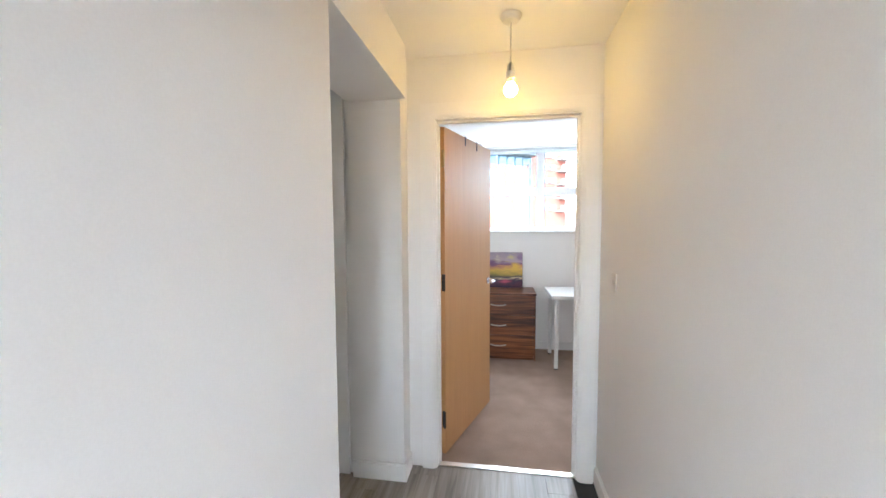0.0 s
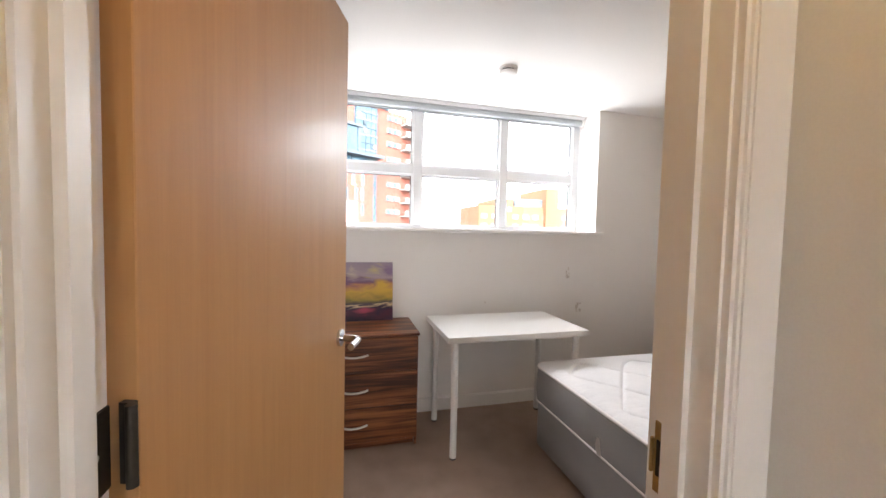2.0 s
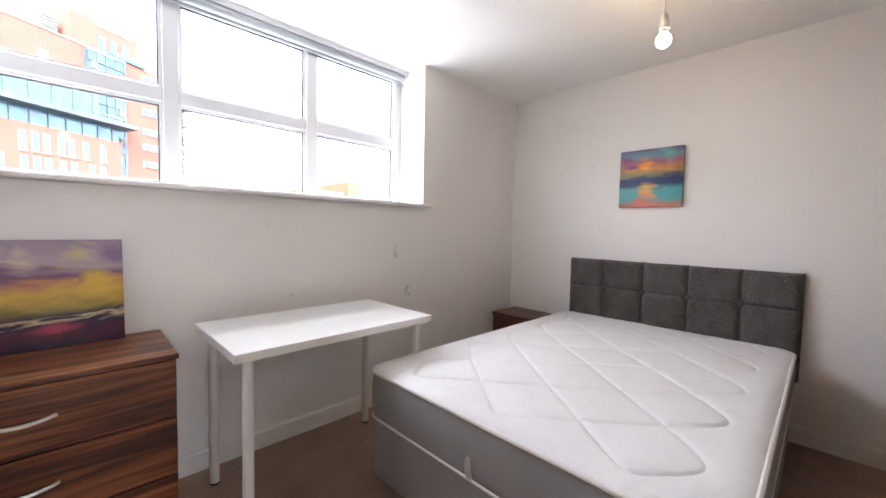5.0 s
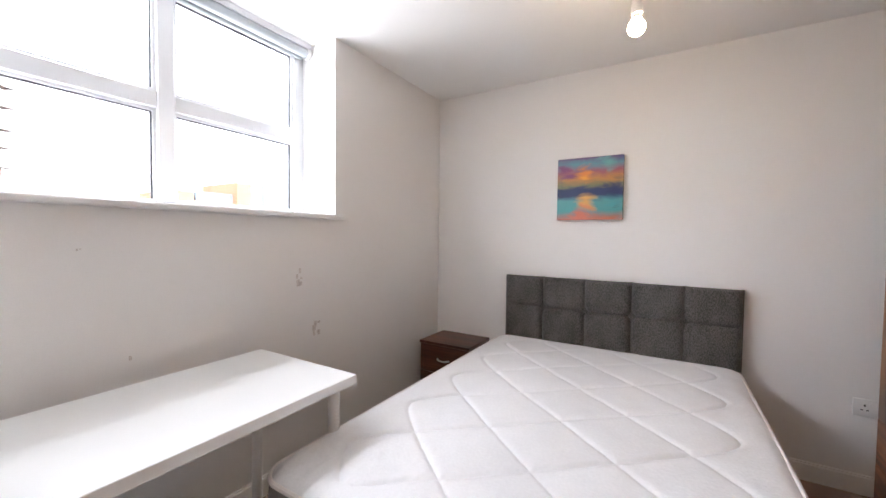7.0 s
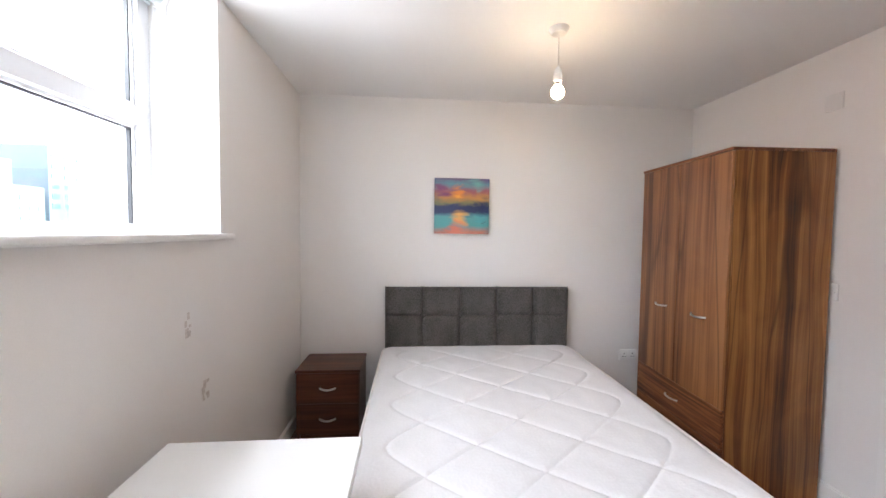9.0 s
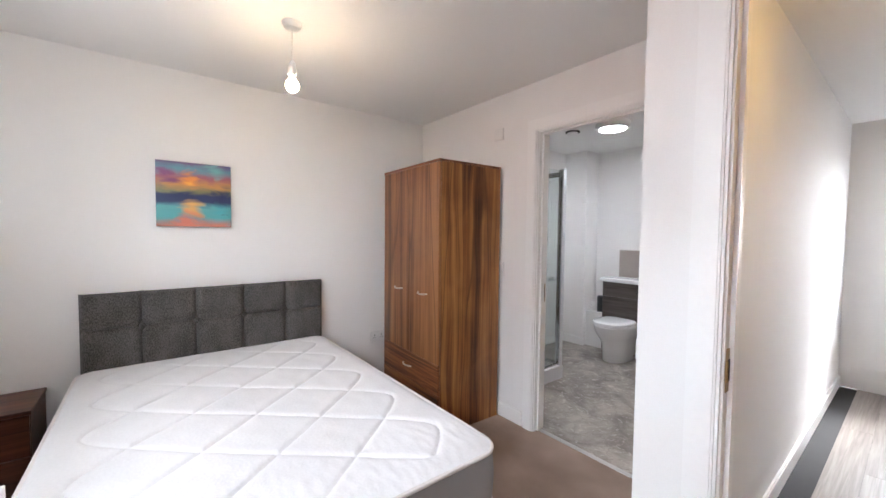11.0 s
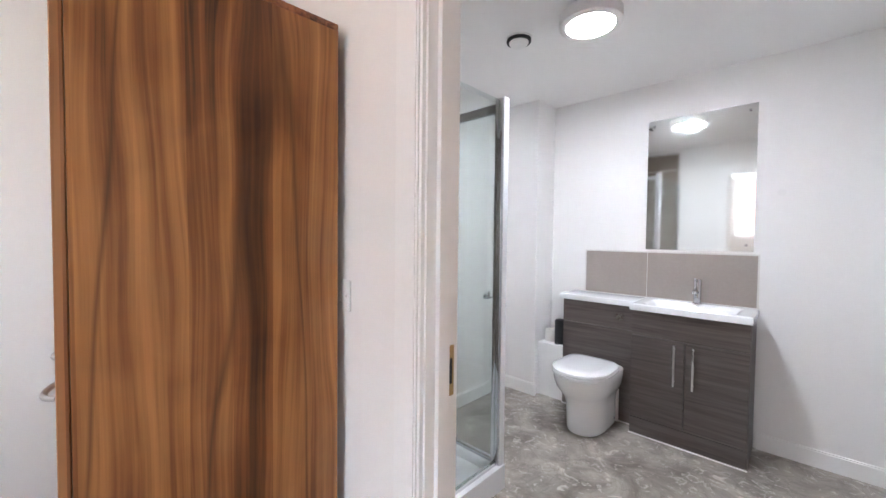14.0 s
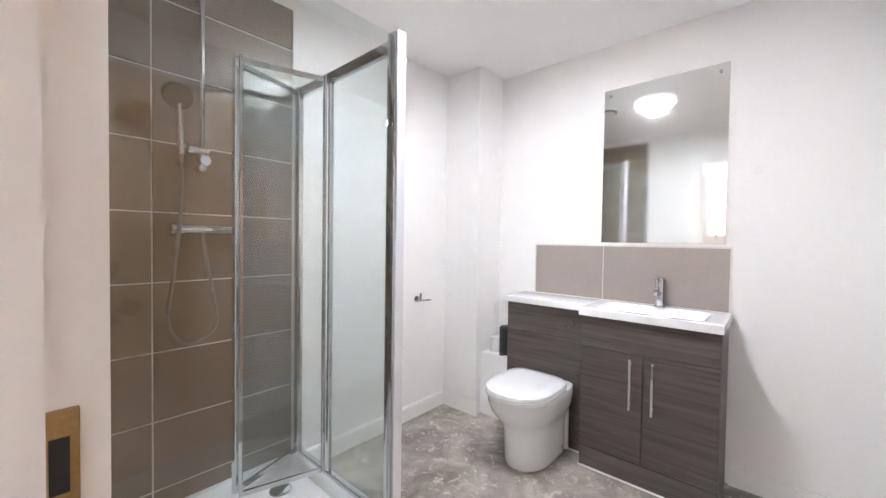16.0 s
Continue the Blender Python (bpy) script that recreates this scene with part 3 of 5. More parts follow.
def doorway(name, x0, x1, y0, y1, front, back, top=2.0):
    """Lining with stops, and moulded architraves on the two faces of a doorway through a wall along x."""
    lin = box(B(), x0 - 0.02, y0, 0, x0, y1, top + 0.02)
    box(lin, x1, y0, 0, x1 + 0.02, y1, top + 0.02)
    box(lin, x0, y0, top, x1, y1, top + 0.02)
    mid = (y0 + y1) / 2
    box(lin, x0, mid - 0.015, 0, x0 + 0.012, mid + 0.02, top)
    box(lin, x1 - 0.012, mid - 0.015, 0, x1, mid + 0.02, top)
    box(lin, x0 + 0.012, mid - 0.015, top - 0.012, x1 - 0.012, mid + 0.02, top)
    frame_ob = structure(name, lin, TRIM, "white gloss door lining")
    for side, want in ((y0, front), (y1, back)):
        if not want:
            continue
        s = -1 if side == y0 else 1
        for lo, hi, thick in ((0.006, 0.014, 0.011), (0.014, 0.020, 0.016), (0.020, 0.085, 0.019)):
            m = B()
            ya, yb = (side - thick, side) if s < 0 else (side, side + thick)
            box(m, x0 - hi, ya, 0, x0 - lo, yb, top + hi)
            box(m, x1 + lo, ya, 0, x1 + hi, yb, top + hi)
            box(m, x0 - lo, ya, top + lo, x1 + lo, yb, top + hi)
            part("architrave", m, TRIM, frame_ob, smooth=False)
    return frame_ob


d1 = doorway("trim_bedroom_doorway", 0.538, 1.314, 1.575, 1.68, True, True)
d2 = doorway("trim_second_doorway", -0.772, -0.034, 1.46, 1.59, True, True, 2.035)
d3 = doorway("trim_bathroom_doorway", 1.765, 2.568, 0.77, 0.87, True, True, 2.005)
# latch plates let into the linings
for owner, x, s, y, z in ((d3, 2.568, -1, 0.795, 0.94), (d1, 1.314, -1, 1.655, 0.97), (d2, -0.772, 1, 1.57, 0.97)):
    m = box(B(), x, y - 0.016, z - 0.06, x + s * 0.003, y + 0.0144, z + 0.06, 0.001, 1)
    plate = part("latch_plate", m, BRASS, owner, "worn brass latch plate")
    part("slot", box(B(), x + s * 0.0031, y - 0.008, z - 0.03, x + s * 0.0045, y + 0.008, z + 0.03), GREY_DARK, plate)
    part("lip", box(B(), x, y + 0.0145, z - 0.03, x + s * 0.007, y + 0.021, z + 0.03, 0.002, 1), BRASS, plate)
# hinge flaps let into the bedroom lining, beside the leaf
for z in (0.228, 1.073, 1.808):
    flap = part("hinge_flap", box(B(), 0.538, 1.634, z - 0.05, 0.5415, 1.688, z + 0.05, 0.001, 1), BRASS if z > 1.5 else IRON, d1, "worn metal hinge flap")
    for dy, dz in ((1.648, -0.034), (1.660, 0.0), (1.648, 0.034)):
        m = B()
        rod(m, (0.5414, dy, z + dz), (0.5428, dy, z + dz), 0.004, 10)
        part("screw", m, SATIN, flap)
structure("trim_threshold", box(B(), 0.538, 1.59, 0.0, 1.314, 1.63, 0.006, 0.002, 1), SATIN, "flat aluminium carpet threshold strip")
structure("trim_bathroom_threshold", box(B(), 1.765, 0.80, 0.0, 2.568, 0.835, 0.005, 0.002, 1), SATIN, "flat aluminium carpet threshold strip")


def window(name, x0, x1, z0, z1, mulls, transom, label):
    """White plastic window set deep in the wall: outer frame, mullions, transoms, sashes and a pane in each light."""
    w = thing(name, label, "window", (x0 + x1) / 2, 4.13, z0, kind="structure")
    hx = (x1 - x0) / 2
    zt = z1 - z0
    fr = box(B(), -hx, -0.03, 0, hx, 0.04, 0.035)
    box(fr, -hx, -0.03, zt - 0.05, hx, 0.04, zt)
    box(fr, -hx, -0.03, 0.035, -hx + 0.06, 0.04, zt - 0.05)
    box(fr, hx - 0.06, -0.03, 0.035, hx, 0.04, zt - 0.05)
    part("window_frame", fr, UPVC, w, smooth=False)
    cols = [-hx + 0.06] + [m - (x0 + x1) / 2 for m in mulls] + [hx - 0.06]
    for c in cols[1:-1]:
        part("mullion", box(B(), c - 0.034, -0.03, 0.035, c + 0.034, 0.04, zt - 0.05, 0.004, 1), UPVC, w)
    tz = transom - z0
    for i, (a, c) in enumerate(zip(cols, cols[1:])):
        a2, c2 = a + (0.034 if i else 0), c - (0.034 if i < len(cols) - 2 else 0)
        part("transom", box(B(), a2, -0.028, tz - 0.036, c2, 0.038, tz + 0.036, 0.004, 1), UPVC, w)
        for lo, hi in ((0.035, tz - 0.036), (tz + 0.036, zt - 0.05)):
            sash = B()
            t = 0.013
            box(sash, a2, -0.012, lo, c2, 0.02, lo + t), box(sash, a2, -0.012, hi - t, c2, 0.02, hi)
            box(sash, a2, -0.012, lo + t, a2 + t, 0.02, hi - t), box(sash, c2 - t, -0.012, lo + t, c2, 0.02, hi - t)
            s = part("sash", sash, UPVC, w, smooth=False)
            gk = B()
            for q in ((a2 + t, lo + t, a2 + t + 0.005, hi - t), (c2 - t - 0.005, lo + t, c2 - t, hi - t), (a2 + t + 0.005, hi - t - 0.005, c2 - t - 0.005, hi - t)):
                box(gk, q[0], -0.004, q[1], q[2], 0.012, q[3])
            part("gasket", gk, BLACK, s, "black rubber glazing seal", smooth=False)
            p = part("pane", box(B(), a2 + t, 0.003, lo + t, c2 - t, 0.007, hi - t), PANE, s, smooth=False)
            p.visible_shadow = False
    part("window_sill", box(B(), -hx - 0.06, -0.335, -0.012, hx + 0.06, -0.302, 0.013, 0.008, 3), TRIM, w, "white gloss window board nosing")
    part("window_board", box(B(), -hx, -0.302, -0.001, hx, -0.03, 0.013), TRIM, w, smooth=False)
    return w


window("window_1", 0.68, 2.80, 1.343, H, (1.358, 2.088), 1.815, "white plastic six-light window with a deep white sill")
window("window_2", -2.78, -1.72, 1.373, H, (-2.25,), 1.86, "white plastic four-light window with a white sill")


def roller_blind(x0, x1, drop, label):
    w = thing("roller_blind", label, "blind", (x0 + x1) / 2, 4.05, H)
    hx = (x1 - x0) / 2
    m = B()
    rod(m, (-hx + 0.02, 0, -0.045), (hx - 0.02, 0, -0.045), 0.026, 20)
    part("rolled_fabric", m, BLIND, w)
    part("hem", box(B(), -hx + 0.025, 0.018, -0.05 - drop, hx - 0.025, 0.03, -0.028 - drop + 0.01, 0.004, 1), BLIND, w)
    if drop > 0.03:
        part("fabric", box(B(), -hx + 0.025, 0.021, -0.03 - drop, hx - 0.025, 0.0225, -0.04), BLIND, w)
    part("fascia", box(B(), -hx + 0.005, -0.032, -0.028, hx - 0.005, -0.026, 0.0), UPVC, w)
    for s in (-1, 1):
        m = B()
        rod(m, (s * hx - s * 0.02, 0, -0.045), (s * hx - s * 0.004, 0, -0.045), 0.034, 20)
        part("bracket", m, PLASTIC, w)
    m = B()
    tube(m, [(hx - 0.012, -0.03, -0.05), (hx - 0.012, -0.032, -0.3), (hx - 0.012, -0.03, -0.72), (hx - 0.012, -0.01, -0.76), (hx - 0.012, 0.012, -0.72), (hx - 0.012, 0.02, -0.3), (hx - 0.012, 0.022, -0.05)], 0.0022, 6)
    part("pull_chain", m, PLASTIC, w, "white bead pull chain")


roller_blind(0.685, 2.795, 0.03, "grey roller blind rolled up over the wide window")
roller_blind(-2.775, -1.725, 0.13, "grey roller blind partly lowered over the window")


# ---------------------------------------------------------------- doors
def door_leaf(name, label, x, y, turn, width, hand):
    """Oak veneered flush leaf, hinged at its origin, running along local y; hand: side that the thickness lies on."""
    d = thing(name, label, "door", x, y, 0.008, turn, kind="structure")
    t = 0.042 * hand
    leaf = box(B(), min(0, t), 0.003, 0, max(0, t), width, 1.985, 0.0015, 1)
    part("leaf", leaf, OAK, d, "pale oak veneer leaf")
    for z in (0.22, 1.065, 1.80):
        m = box(B(), -0.0005, -0.006, z - 0.05, t * 0.4, 0.0028, z + 0.05)
        hg = part("hinge", m, BRASS if z > 1.5 else IRON, d, "worn metal butt hinge")
        k = B()
        rod(k, (0.002 * -hand, -0.009, z - 0.05), (0.002 * -hand, -0.009, z + 0.05), 0.0065, 12)
        part("knuckle", k, BRASS if z > 1.5 else IRON, hg)
    zc = 0.985
    for face in (0.0, t):
        s = (1 if hand < 0 else -1) if face == 0.0 else (1 if hand > 0 else -1)
        m = B()
        rod(m, (face, width - 0.06, zc), (face + s * 0.009, width - 0.06, zc), 0.026, 28)
        rose = part("rose", m, CHROME, d, "chrome lever rose")
        m = B()
        tube(m, [(face + s * 0.009, width - 0.06, zc), (face + s * 0.050, width - 0.06, zc), (face + s * 0.062, width - 0.068, zc), (face + s * 0.066, width - 0.09, zc), (face + s * 0.066, width - 0.15, zc)], 0.0105, 14)
        part("lever", m, CHROME, rose, "polished chrome lever handle")
    part("latch", box(B(), t * 0.25, width + 0.0002, zc - 0.07, t * 0.75, width + 0.002, zc + 0.07), SATIN, d, "steel latch forend")
    return d


dl = door_leaf("door_1", "open oak veneer bedroom door with a chrome lever", 0.566, 1.692, -18.3, 0.785, -1)
for yy in (0.30, 0.50):
    m = box(B(), -0.046, yy, 1.9855, 0.004, yy + 0.012, 1.9885)
    box(m, 0.0005, yy, 1.93, 0.004, yy + 0.012, 1.9855)
    part("hook", m, IRON, dl, "thin dark over-door hook")
door_leaf("door_2", "open oak veneer bathroom door with a chrome lever", 1.768, 0.765, 174.5, 0.78, -1)


# ---------------------------------------------------------------- fixtures
def pendant(x, y, bulb_mat, length, label):
    p = thing("pendant_light", label, "ceiling light", x, y, H, group="pendant bulbs")
    part("ceiling_rose", lathe(B(), [(0.0, -0.03), (0.02, -0.03), (0.034, -0.026), (0.046, -0.008), (0.047, 0.0)]), PLASTIC, p)
    m = B()
    rod(m, (0, 0, -0.03), (0, 0, -length), 0.003, 8)
    part("flex", m, PLASTIC, p)
    part("lamp_holder", lathe(B(), [(0.0, -length - 0.062), (0.02, -length - 0.062), (0.021, -length - 0.03), (0.017, -length - 0.026), (0.016, -length - 0.006), (0.008, -length + 0.006), (0.0, -length + 0.006)]), PLASTIC, p)
    part("bulb_neck", lathe(B(), [(0.0, -length - 0.08), (0.018, -length - 0.08), (0.014, -length - 0.0622), (0.0, -length - 0.0622)]), SATIN, p)
    prof = [(0.0, -0.062)] + [(0.031 * math.sin(a), -0.031 - 0.031 * math.cos(a)) for a in (0.35, 0.7, 1.05, 1.4, 1.75, 2.1, 2.4)] + [(0.017, 0.0)]
    part("bulb", lathe(B(), [(r, z - length - 0.0802) for r, z in prof]), bulb_mat, p, "lit globe bulb")


pendant(2.912, 2.338, BULB_ROOM, 0.185, "bare lit bulb on a white ceiling pendant")
pendant(0.938, 1.235, BULB_HALL, 0.21, "bare yellow lit bulb on a white hall pendant")
pendant(-1.46, 2.70, BULB_FAR, 0.20, "bare lit bulb on a white pendant over the second bed")


def alarm(x, y, label):
    p = thing("smoke_alarm", label, "smoke alarm", x, y, H)
    part("base", lathe(B(), [(0.0, -0.012), (0.056, -0.012), (0.056, 0.0)]), PLASTIC, p)
    part("vent_ring", lathe(B(), [(0.0, -0.022), (0.042, -0.022), (0.042, -0.0122), (0.0, -0.0122)]), GREY_DARK, p)
    part("cover", lathe(B(), [(0.0, -0.044), (0.03, -0.044), (0.048, -0.038), (0.053, -0.03), (0.053, -0.0225), (0.0, -0.0225)]), PLASTIC, p)


alarm(1.765, 3.335, "white round smoke alarm on the bedroom ceiling")
alarm(-1.01, 2.20, "white round smoke alarm on the second ceiling")
p = thing("extractor_vent", "white round extractor valve on the bathroom ceiling", "vent", 3.12, -0.34, H)
part("collar", lathe(B(), [(0.0, -0.008), (0.07, -0.008), (0.07, 0.0)]), PLASTIC, p)
part("throat", lathe(B(), [(0.0, -0.02), (0.066, -0.02), (0.066, -0.0082), (0.0, -0.0082)]), GREY_DARK, p)
part("disc", lathe(B(), [(0.0, -0.04), (0.045, -0.036), (0.052, -0.028), (0.052, -0.0202), (0.0, -0.0202)]), PLASTIC, p)
p = thing("flush_ceiling_light", "round white lit flush light on the bathroom ceiling", "ceiling light", 2.745, -0.385, H)
part("rim", lathe(B(), [(0.135, -0.055), (0.145, -0.05), (0.145, 0.0), (0.135, 0.0)], 40), PLASTIC, p)
part("diffuser", lathe(B(), [(0.0, -0.064), (0.08, -0.062), (0.134, -0.05), (0.134, -0.01), (0.0, -0.01)], 40), DISC_GLOW, p, "glowing opal diffuser")


def wall_plate(name, label, category, x, y, z, turn, w, h, kindof):
    p = thing(name, label, category, x, y, z, turn)
    part("plate", box(B(), -w / 2, -0.009, -h / 2, w / 2, 0, h / 2, 0.003, 2), PLASTIC, p)
    if kindof == "switch":
        part("rocker", box(B(), -0.011, -0.0145, -0.016, 0.011, -0.0092, 0.016, 0.002, 1), PLASTIC, p)
        for s in (-1, 1):
            m = B()
            rod(m, (s * 0.031, -0.0092, 0), (s * 0.031, -0.0105, 0), 0.0035, 10)
            part("screw", m, SATIN, p)
    elif kindof == "socket":
        for s in (-1, 1):
            m = box(B(), s * 0.033 - 0.003, -0.0098, 0.008, s * 0.033 + 0.003, -0.0092, 0.018)
            box(m, s * 0.033 - 0.014, -0.0098, -0.012, s * 0.033 - 0.006, -0.0092, -0.007)
            box(m, s * 0.033 + 0.006, -0.0098, -0.012, s * 0.033 + 0.014, -0.0092, -0.007)
            part("pin_holes", m, GREY_DARK, p, smooth=False)
            part("rocker", box(B(), s * 0.012 - 0.006, -0.0135, 0.012, s * 0.012 + 0.006, -0.0092, 0.028, 0.0015, 1), PLASTIC, p)


wall_plate("light_switch", "white single light switch on the hall wall", "light switch", 1.42, 1.322, 1.146, -90, 0.086, 0.086, "switch")
wall_plate("wall_socket", "white double socket low on the bed wall", "socket", 3.915, 1.335, 0.43, -90, 0.146, 0.086, "socket")
wall_plate("light_switch", "white light switch half behind the wardrobe", "light switch", 2.905, 0.87, 1.09, 180, 0.086, 0.086, "switch")
wall_plate("blank_plate", "painted blank plate high on the bedroom wall", "blank plate", 2.93, 0.87, 2.06, 180, 0.086, 0.086, "blank")


# ---------------------------------------------------------------- bedroom furniture
def bow_handle(parent, x, y, z, length, upright=False):
    """Flat arched bow handle in front of a drawer or door."""
    pts = []
    for i in range(13):
        u = i / 12
        a = (u - 0.5) * length
        out = 0.004 + 0.020 * math.sin(math.pi * u) ** 0.7
        dip = -0.006 * math.sin(math.pi * u)
        pts.append((x, y - out, z + a) if upright else (x + a, y - out, z + dip))
    part("handle", tube(B(), pts, 0.0066, 8), SATIN, parent, "satin nickel bow handle")


def drawer_unit(name, label, category, x, y, turn, w, d, h, drawers, shell, front, hl, group=""):
    """Carcase with overhanging top, plinth and drawers; the front looks to local -y, the origin is the middle of the back at the floor."""
    c = thing(name, label, category, x, y, 0, turn, group)
    body = box(B(), -w / 2, -d + 0.02, 0.0, -w / 2 + 0.016, 0, h - 0.02)
    box(body, w / 2 - 0.016, -d + 0.02, 0.0, w / 2, 0, h - 0.02)
    box(body, -w / 2 + 0.016, -0.008, 0.03, w / 2 - 0.016, 0, h - 0.02)
    box(body, -w / 2 + 0.016, -d + 0.045, 0.0, w / 2 - 0.016, -d + 0.06, 0.055)
    box(body, -w / 2 + 0.016, -d + 0.03, 0.055, w / 2 - 0.016, -0.008, 0.07)
    part("carcase", body, shell, c, smooth=False)
    part("top", box(B(), -w / 2 - 0.006, -d - 0.006, h - 0.0195, w / 2 + 0.006, 0, h, 0.003, 1), shell, c)
    fh = (h - 0.02 - 0.055) / drawers
    for i in range(drawers):
        z0 = 0.055 + i * fh
        dr = part("drawer", box(B(), -w / 2 + 0.002, -d, z0 + 0.002, w / 2 - 0.002, -d + 0.0175, z0 + fh - 0.003, 0.002, 1), front, c)
        bow_handle(dr, 0, -d, z0 + fh * 0.52, hl)
    return c


drawer_unit("chest_of_drawers", "walnut-effect three-drawer chest standing under the window", "chest of drawers", 0.872, 3.815, 0, 0.765, 0.415, 0.712, 3, WALNUT_H, WALNUT_H, 0.155)
drawer_unit("bedside_table", "dark red-brown two-drawer bedside table beside the bed", "bedside table", 3.895, 3.558, -90, 0.40, 0.335, 0.478, 2, WALNUT_RED, WALNUT_RED, 0.10, "bedside tables")
drawer_unit("bedside_table", "walnut-effect bedside table by the second bed", "bedside table", -2.93, 3.60, 90, 0.40, 0.37, 0.50, 2, WALNUT_H, WALNUT_H, 0.10, "bedside tables")

# wardrobe
w = thing("wardrobe", "tall walnut-effect wardrobe with two doors over two drawers", "wardrobe", 2.884, 0.90, 0, -2.6)
W, D, T = 0.775, 0.535, 1.815
part("side_panel", box(B(), 0, 0, 0, 0.016, D - 0.019, T - 0.017), WALNUT_SIDE, w, "boldly figured walnut-effect side", smooth=False)
part("side_panel", box(B(), W - 0.016, 0, 0, W, D - 0.019, T - 0.017), WALNUT_SIDE, w, smooth=False)
part("back_panel", box(B(), 0.016, 0.002, 0.05, W - 0.016, 0.006, T - 0.017), WALNUT_H, w, smooth=False)
part("top_panel", box(B(), -0.003, 0, T - 0.0165, W + 0.003, D + 0.004, T, 0.002, 1), WALNUT_H, w)
part("plinth", box(B(), 0.0165, D - 0.06, 0, W - 0.0165, D - 0.045, 0.065), WALNUT_H, w, smooth=False)
part("shelf", box(B(), 0.0165, 0.01, 0.45, W - 0.0165, D - 0.025, 0.465), WALNUT_H, w, smooth=False)
for x0, x1, hx in ((0.002, W / 2 - 0.002, W / 2 - 0.20), (W / 2 + 0.002, W - 0.002, W / 2 + 0.135)):
    dr = part("door", box(B(), x0, D - 0.018, 0.472, x1, D, T - 0.0185, 0.0015, 1), WALNUT_V, w, "walnut-effect wardrobe door")
    pts = [(hx + (i / 12 - 0.5) * 0.115, D + 0.004 + 0.022 * math.sin(math.pi * i / 12) ** 0.7, 0.925 - 0.005 * math.sin(math.pi * i / 12)) for i in range(13)]
    part("handle", tube(B(), pts, 0.0058, 8), SATIN, dr, "satin nickel bow handle")
for z0, z1 in ((0.268, 0.468), (0.066, 0.264)):
    dr = part("drawer", box(B(), 0.002, D - 0.018, z0, W - 0.002, D, z1, 0.0015, 1), WALNUT_H, w, "walnut-effect wardrobe drawer")
    pts = [(W / 2 + (i / 12 - 0.5) * 0.115, D + 0.004 + 0.022 * math.sin(math.pi * i / 12) ** 0.7, (z0 + z1) / 2 + 0.005) for i in range(13)]
    part("handle", tube(B(), pts, 0.0058, 8), SATIN, dr, "satin nickel bow handle")

# desk
t = thing("desk", "white laminate desk on four white tube legs", "desk", 1.832, 3.447, 0, 0.6)
part("tabletop", box(B(), -0.458, -0.283, 0.704, 0.458, 0.283, 0.738, 0.002, 1), WHITE_LAM, t)
for sx in (-1, 1):
    for sy in (-1, 1):
        m = B()
        rod(m, (sx * 0.40, sy * 0.228, 0.012), (sx * 0.40, sy * 0.228, 0.699), 0.0195, 20)
        lg = part("leg", m, WHITE_STEEL, t)
        part("mounting_plate", lathe(B(), [(0.0, 0.697), (0.045, 0.697), (0.045, 0.7038), (0.0, 0.7038)], 24, (sx * 0.40, sy * 0.228, 0)), WHITE_STEEL, lg)
        part("foot", lathe(B(), [(0.0, 0.0), (0.016, 0.0), (0.02, 0.004), (0.02, 0.0118), (0.0, 0.0118)], 20, (sx * 0.40, sy * 0.228, 0)), BLACK, lg)


def slab(hx, hy, r, z0, z1, edge, rows=5, seg=10, bulge=0.0):
    """Block with rounded upright corners and soft rims, as closed rings from bottom to top; open inside the top ring is closed flat."""
    bm = B()

    def ring(inset, z, out=0.0):
        pts = []
        for cx, cy, a0 in ((hx - r, hy - r, 0), (-hx + r, hy - r, 90), (-hx + r, -hy + r, 180), (hx - r, -hy + r, 270)):
            for k in range(seg + 1):
                a = radians(a0 + 90 * k / seg)
                pts.append(bm.verts.new((cx + (r - inset + out) * math.cos(a), cy + (r - inset + out) * math.sin(a), z)))
        return pts
    spec = [(edge, z0, 0), (edge * 0.3, z0 + edge * 0.3, 0), (0, z0 + edge, 0)]
    for i in range(1, rows):
        u = i / rows
        spec.append((0, z0 + edge + (z1 - z0 - 2 * edge) * u, bulge * math.sin(math.pi * u)))
    spec += [(0, z1 - edge, 0), (edge * 0.3, z1 - edge * 0.3, 0), (edge, z1, 0)]
    rings = [ring(*s) for s in spec]
    for a, c in zip(rings, rings[1:]):
        n = len(a)
        for k in range(n):
            bm.faces.new((a[k], a[(k + 1) % n], c[(k + 1) % n], c[k]))
    bm.faces.new(rings[0][::-1]), bm.faces.new(rings[-1])
    return bm


def rim(hx, hy, r, z, rad, seg=10):
    bm = B()
    pts = []
    for cx, cy, a0 in ((hx - r, hy - r, 0), (-hx + r, hy - r, 90), (-hx + r, -hy + r, 180), (hx - r, -hy + r, 270)):
        for k in range(seg + 1):
            a = radians(a0 + 90 * k / seg)
            pts.append((cx + r * math.cos(a), cy + r * math.sin(a), z))
    pts.append(pts[0])
    return tube(bm, pts, rad, 8)


def quilt(x, y, hx, hy):
    """Depth of the stitched zigzag quilting under the crown of a mattress top."""
    A = hy - 0.115
    P = 2.15
    best = 1.0
    for k in range(6):
        th = 2 * math.pi * (x / P + k / 6 + 0.07)
        yk = A * math.asin(0.975 * math.sin(th)) / math.asin(0.975)
        slope = A * 2 * math.pi / P * 0.66
        c = abs(math.cos(th))
        best = min(best, abs(y - yk) / math.sqrt(1 + (slope * min(1, 3.2 * c)) ** 2))
    if abs(x) > hx - 0.10:
        best += (abs(x) - hx + 0.10) * 1.5
    return best


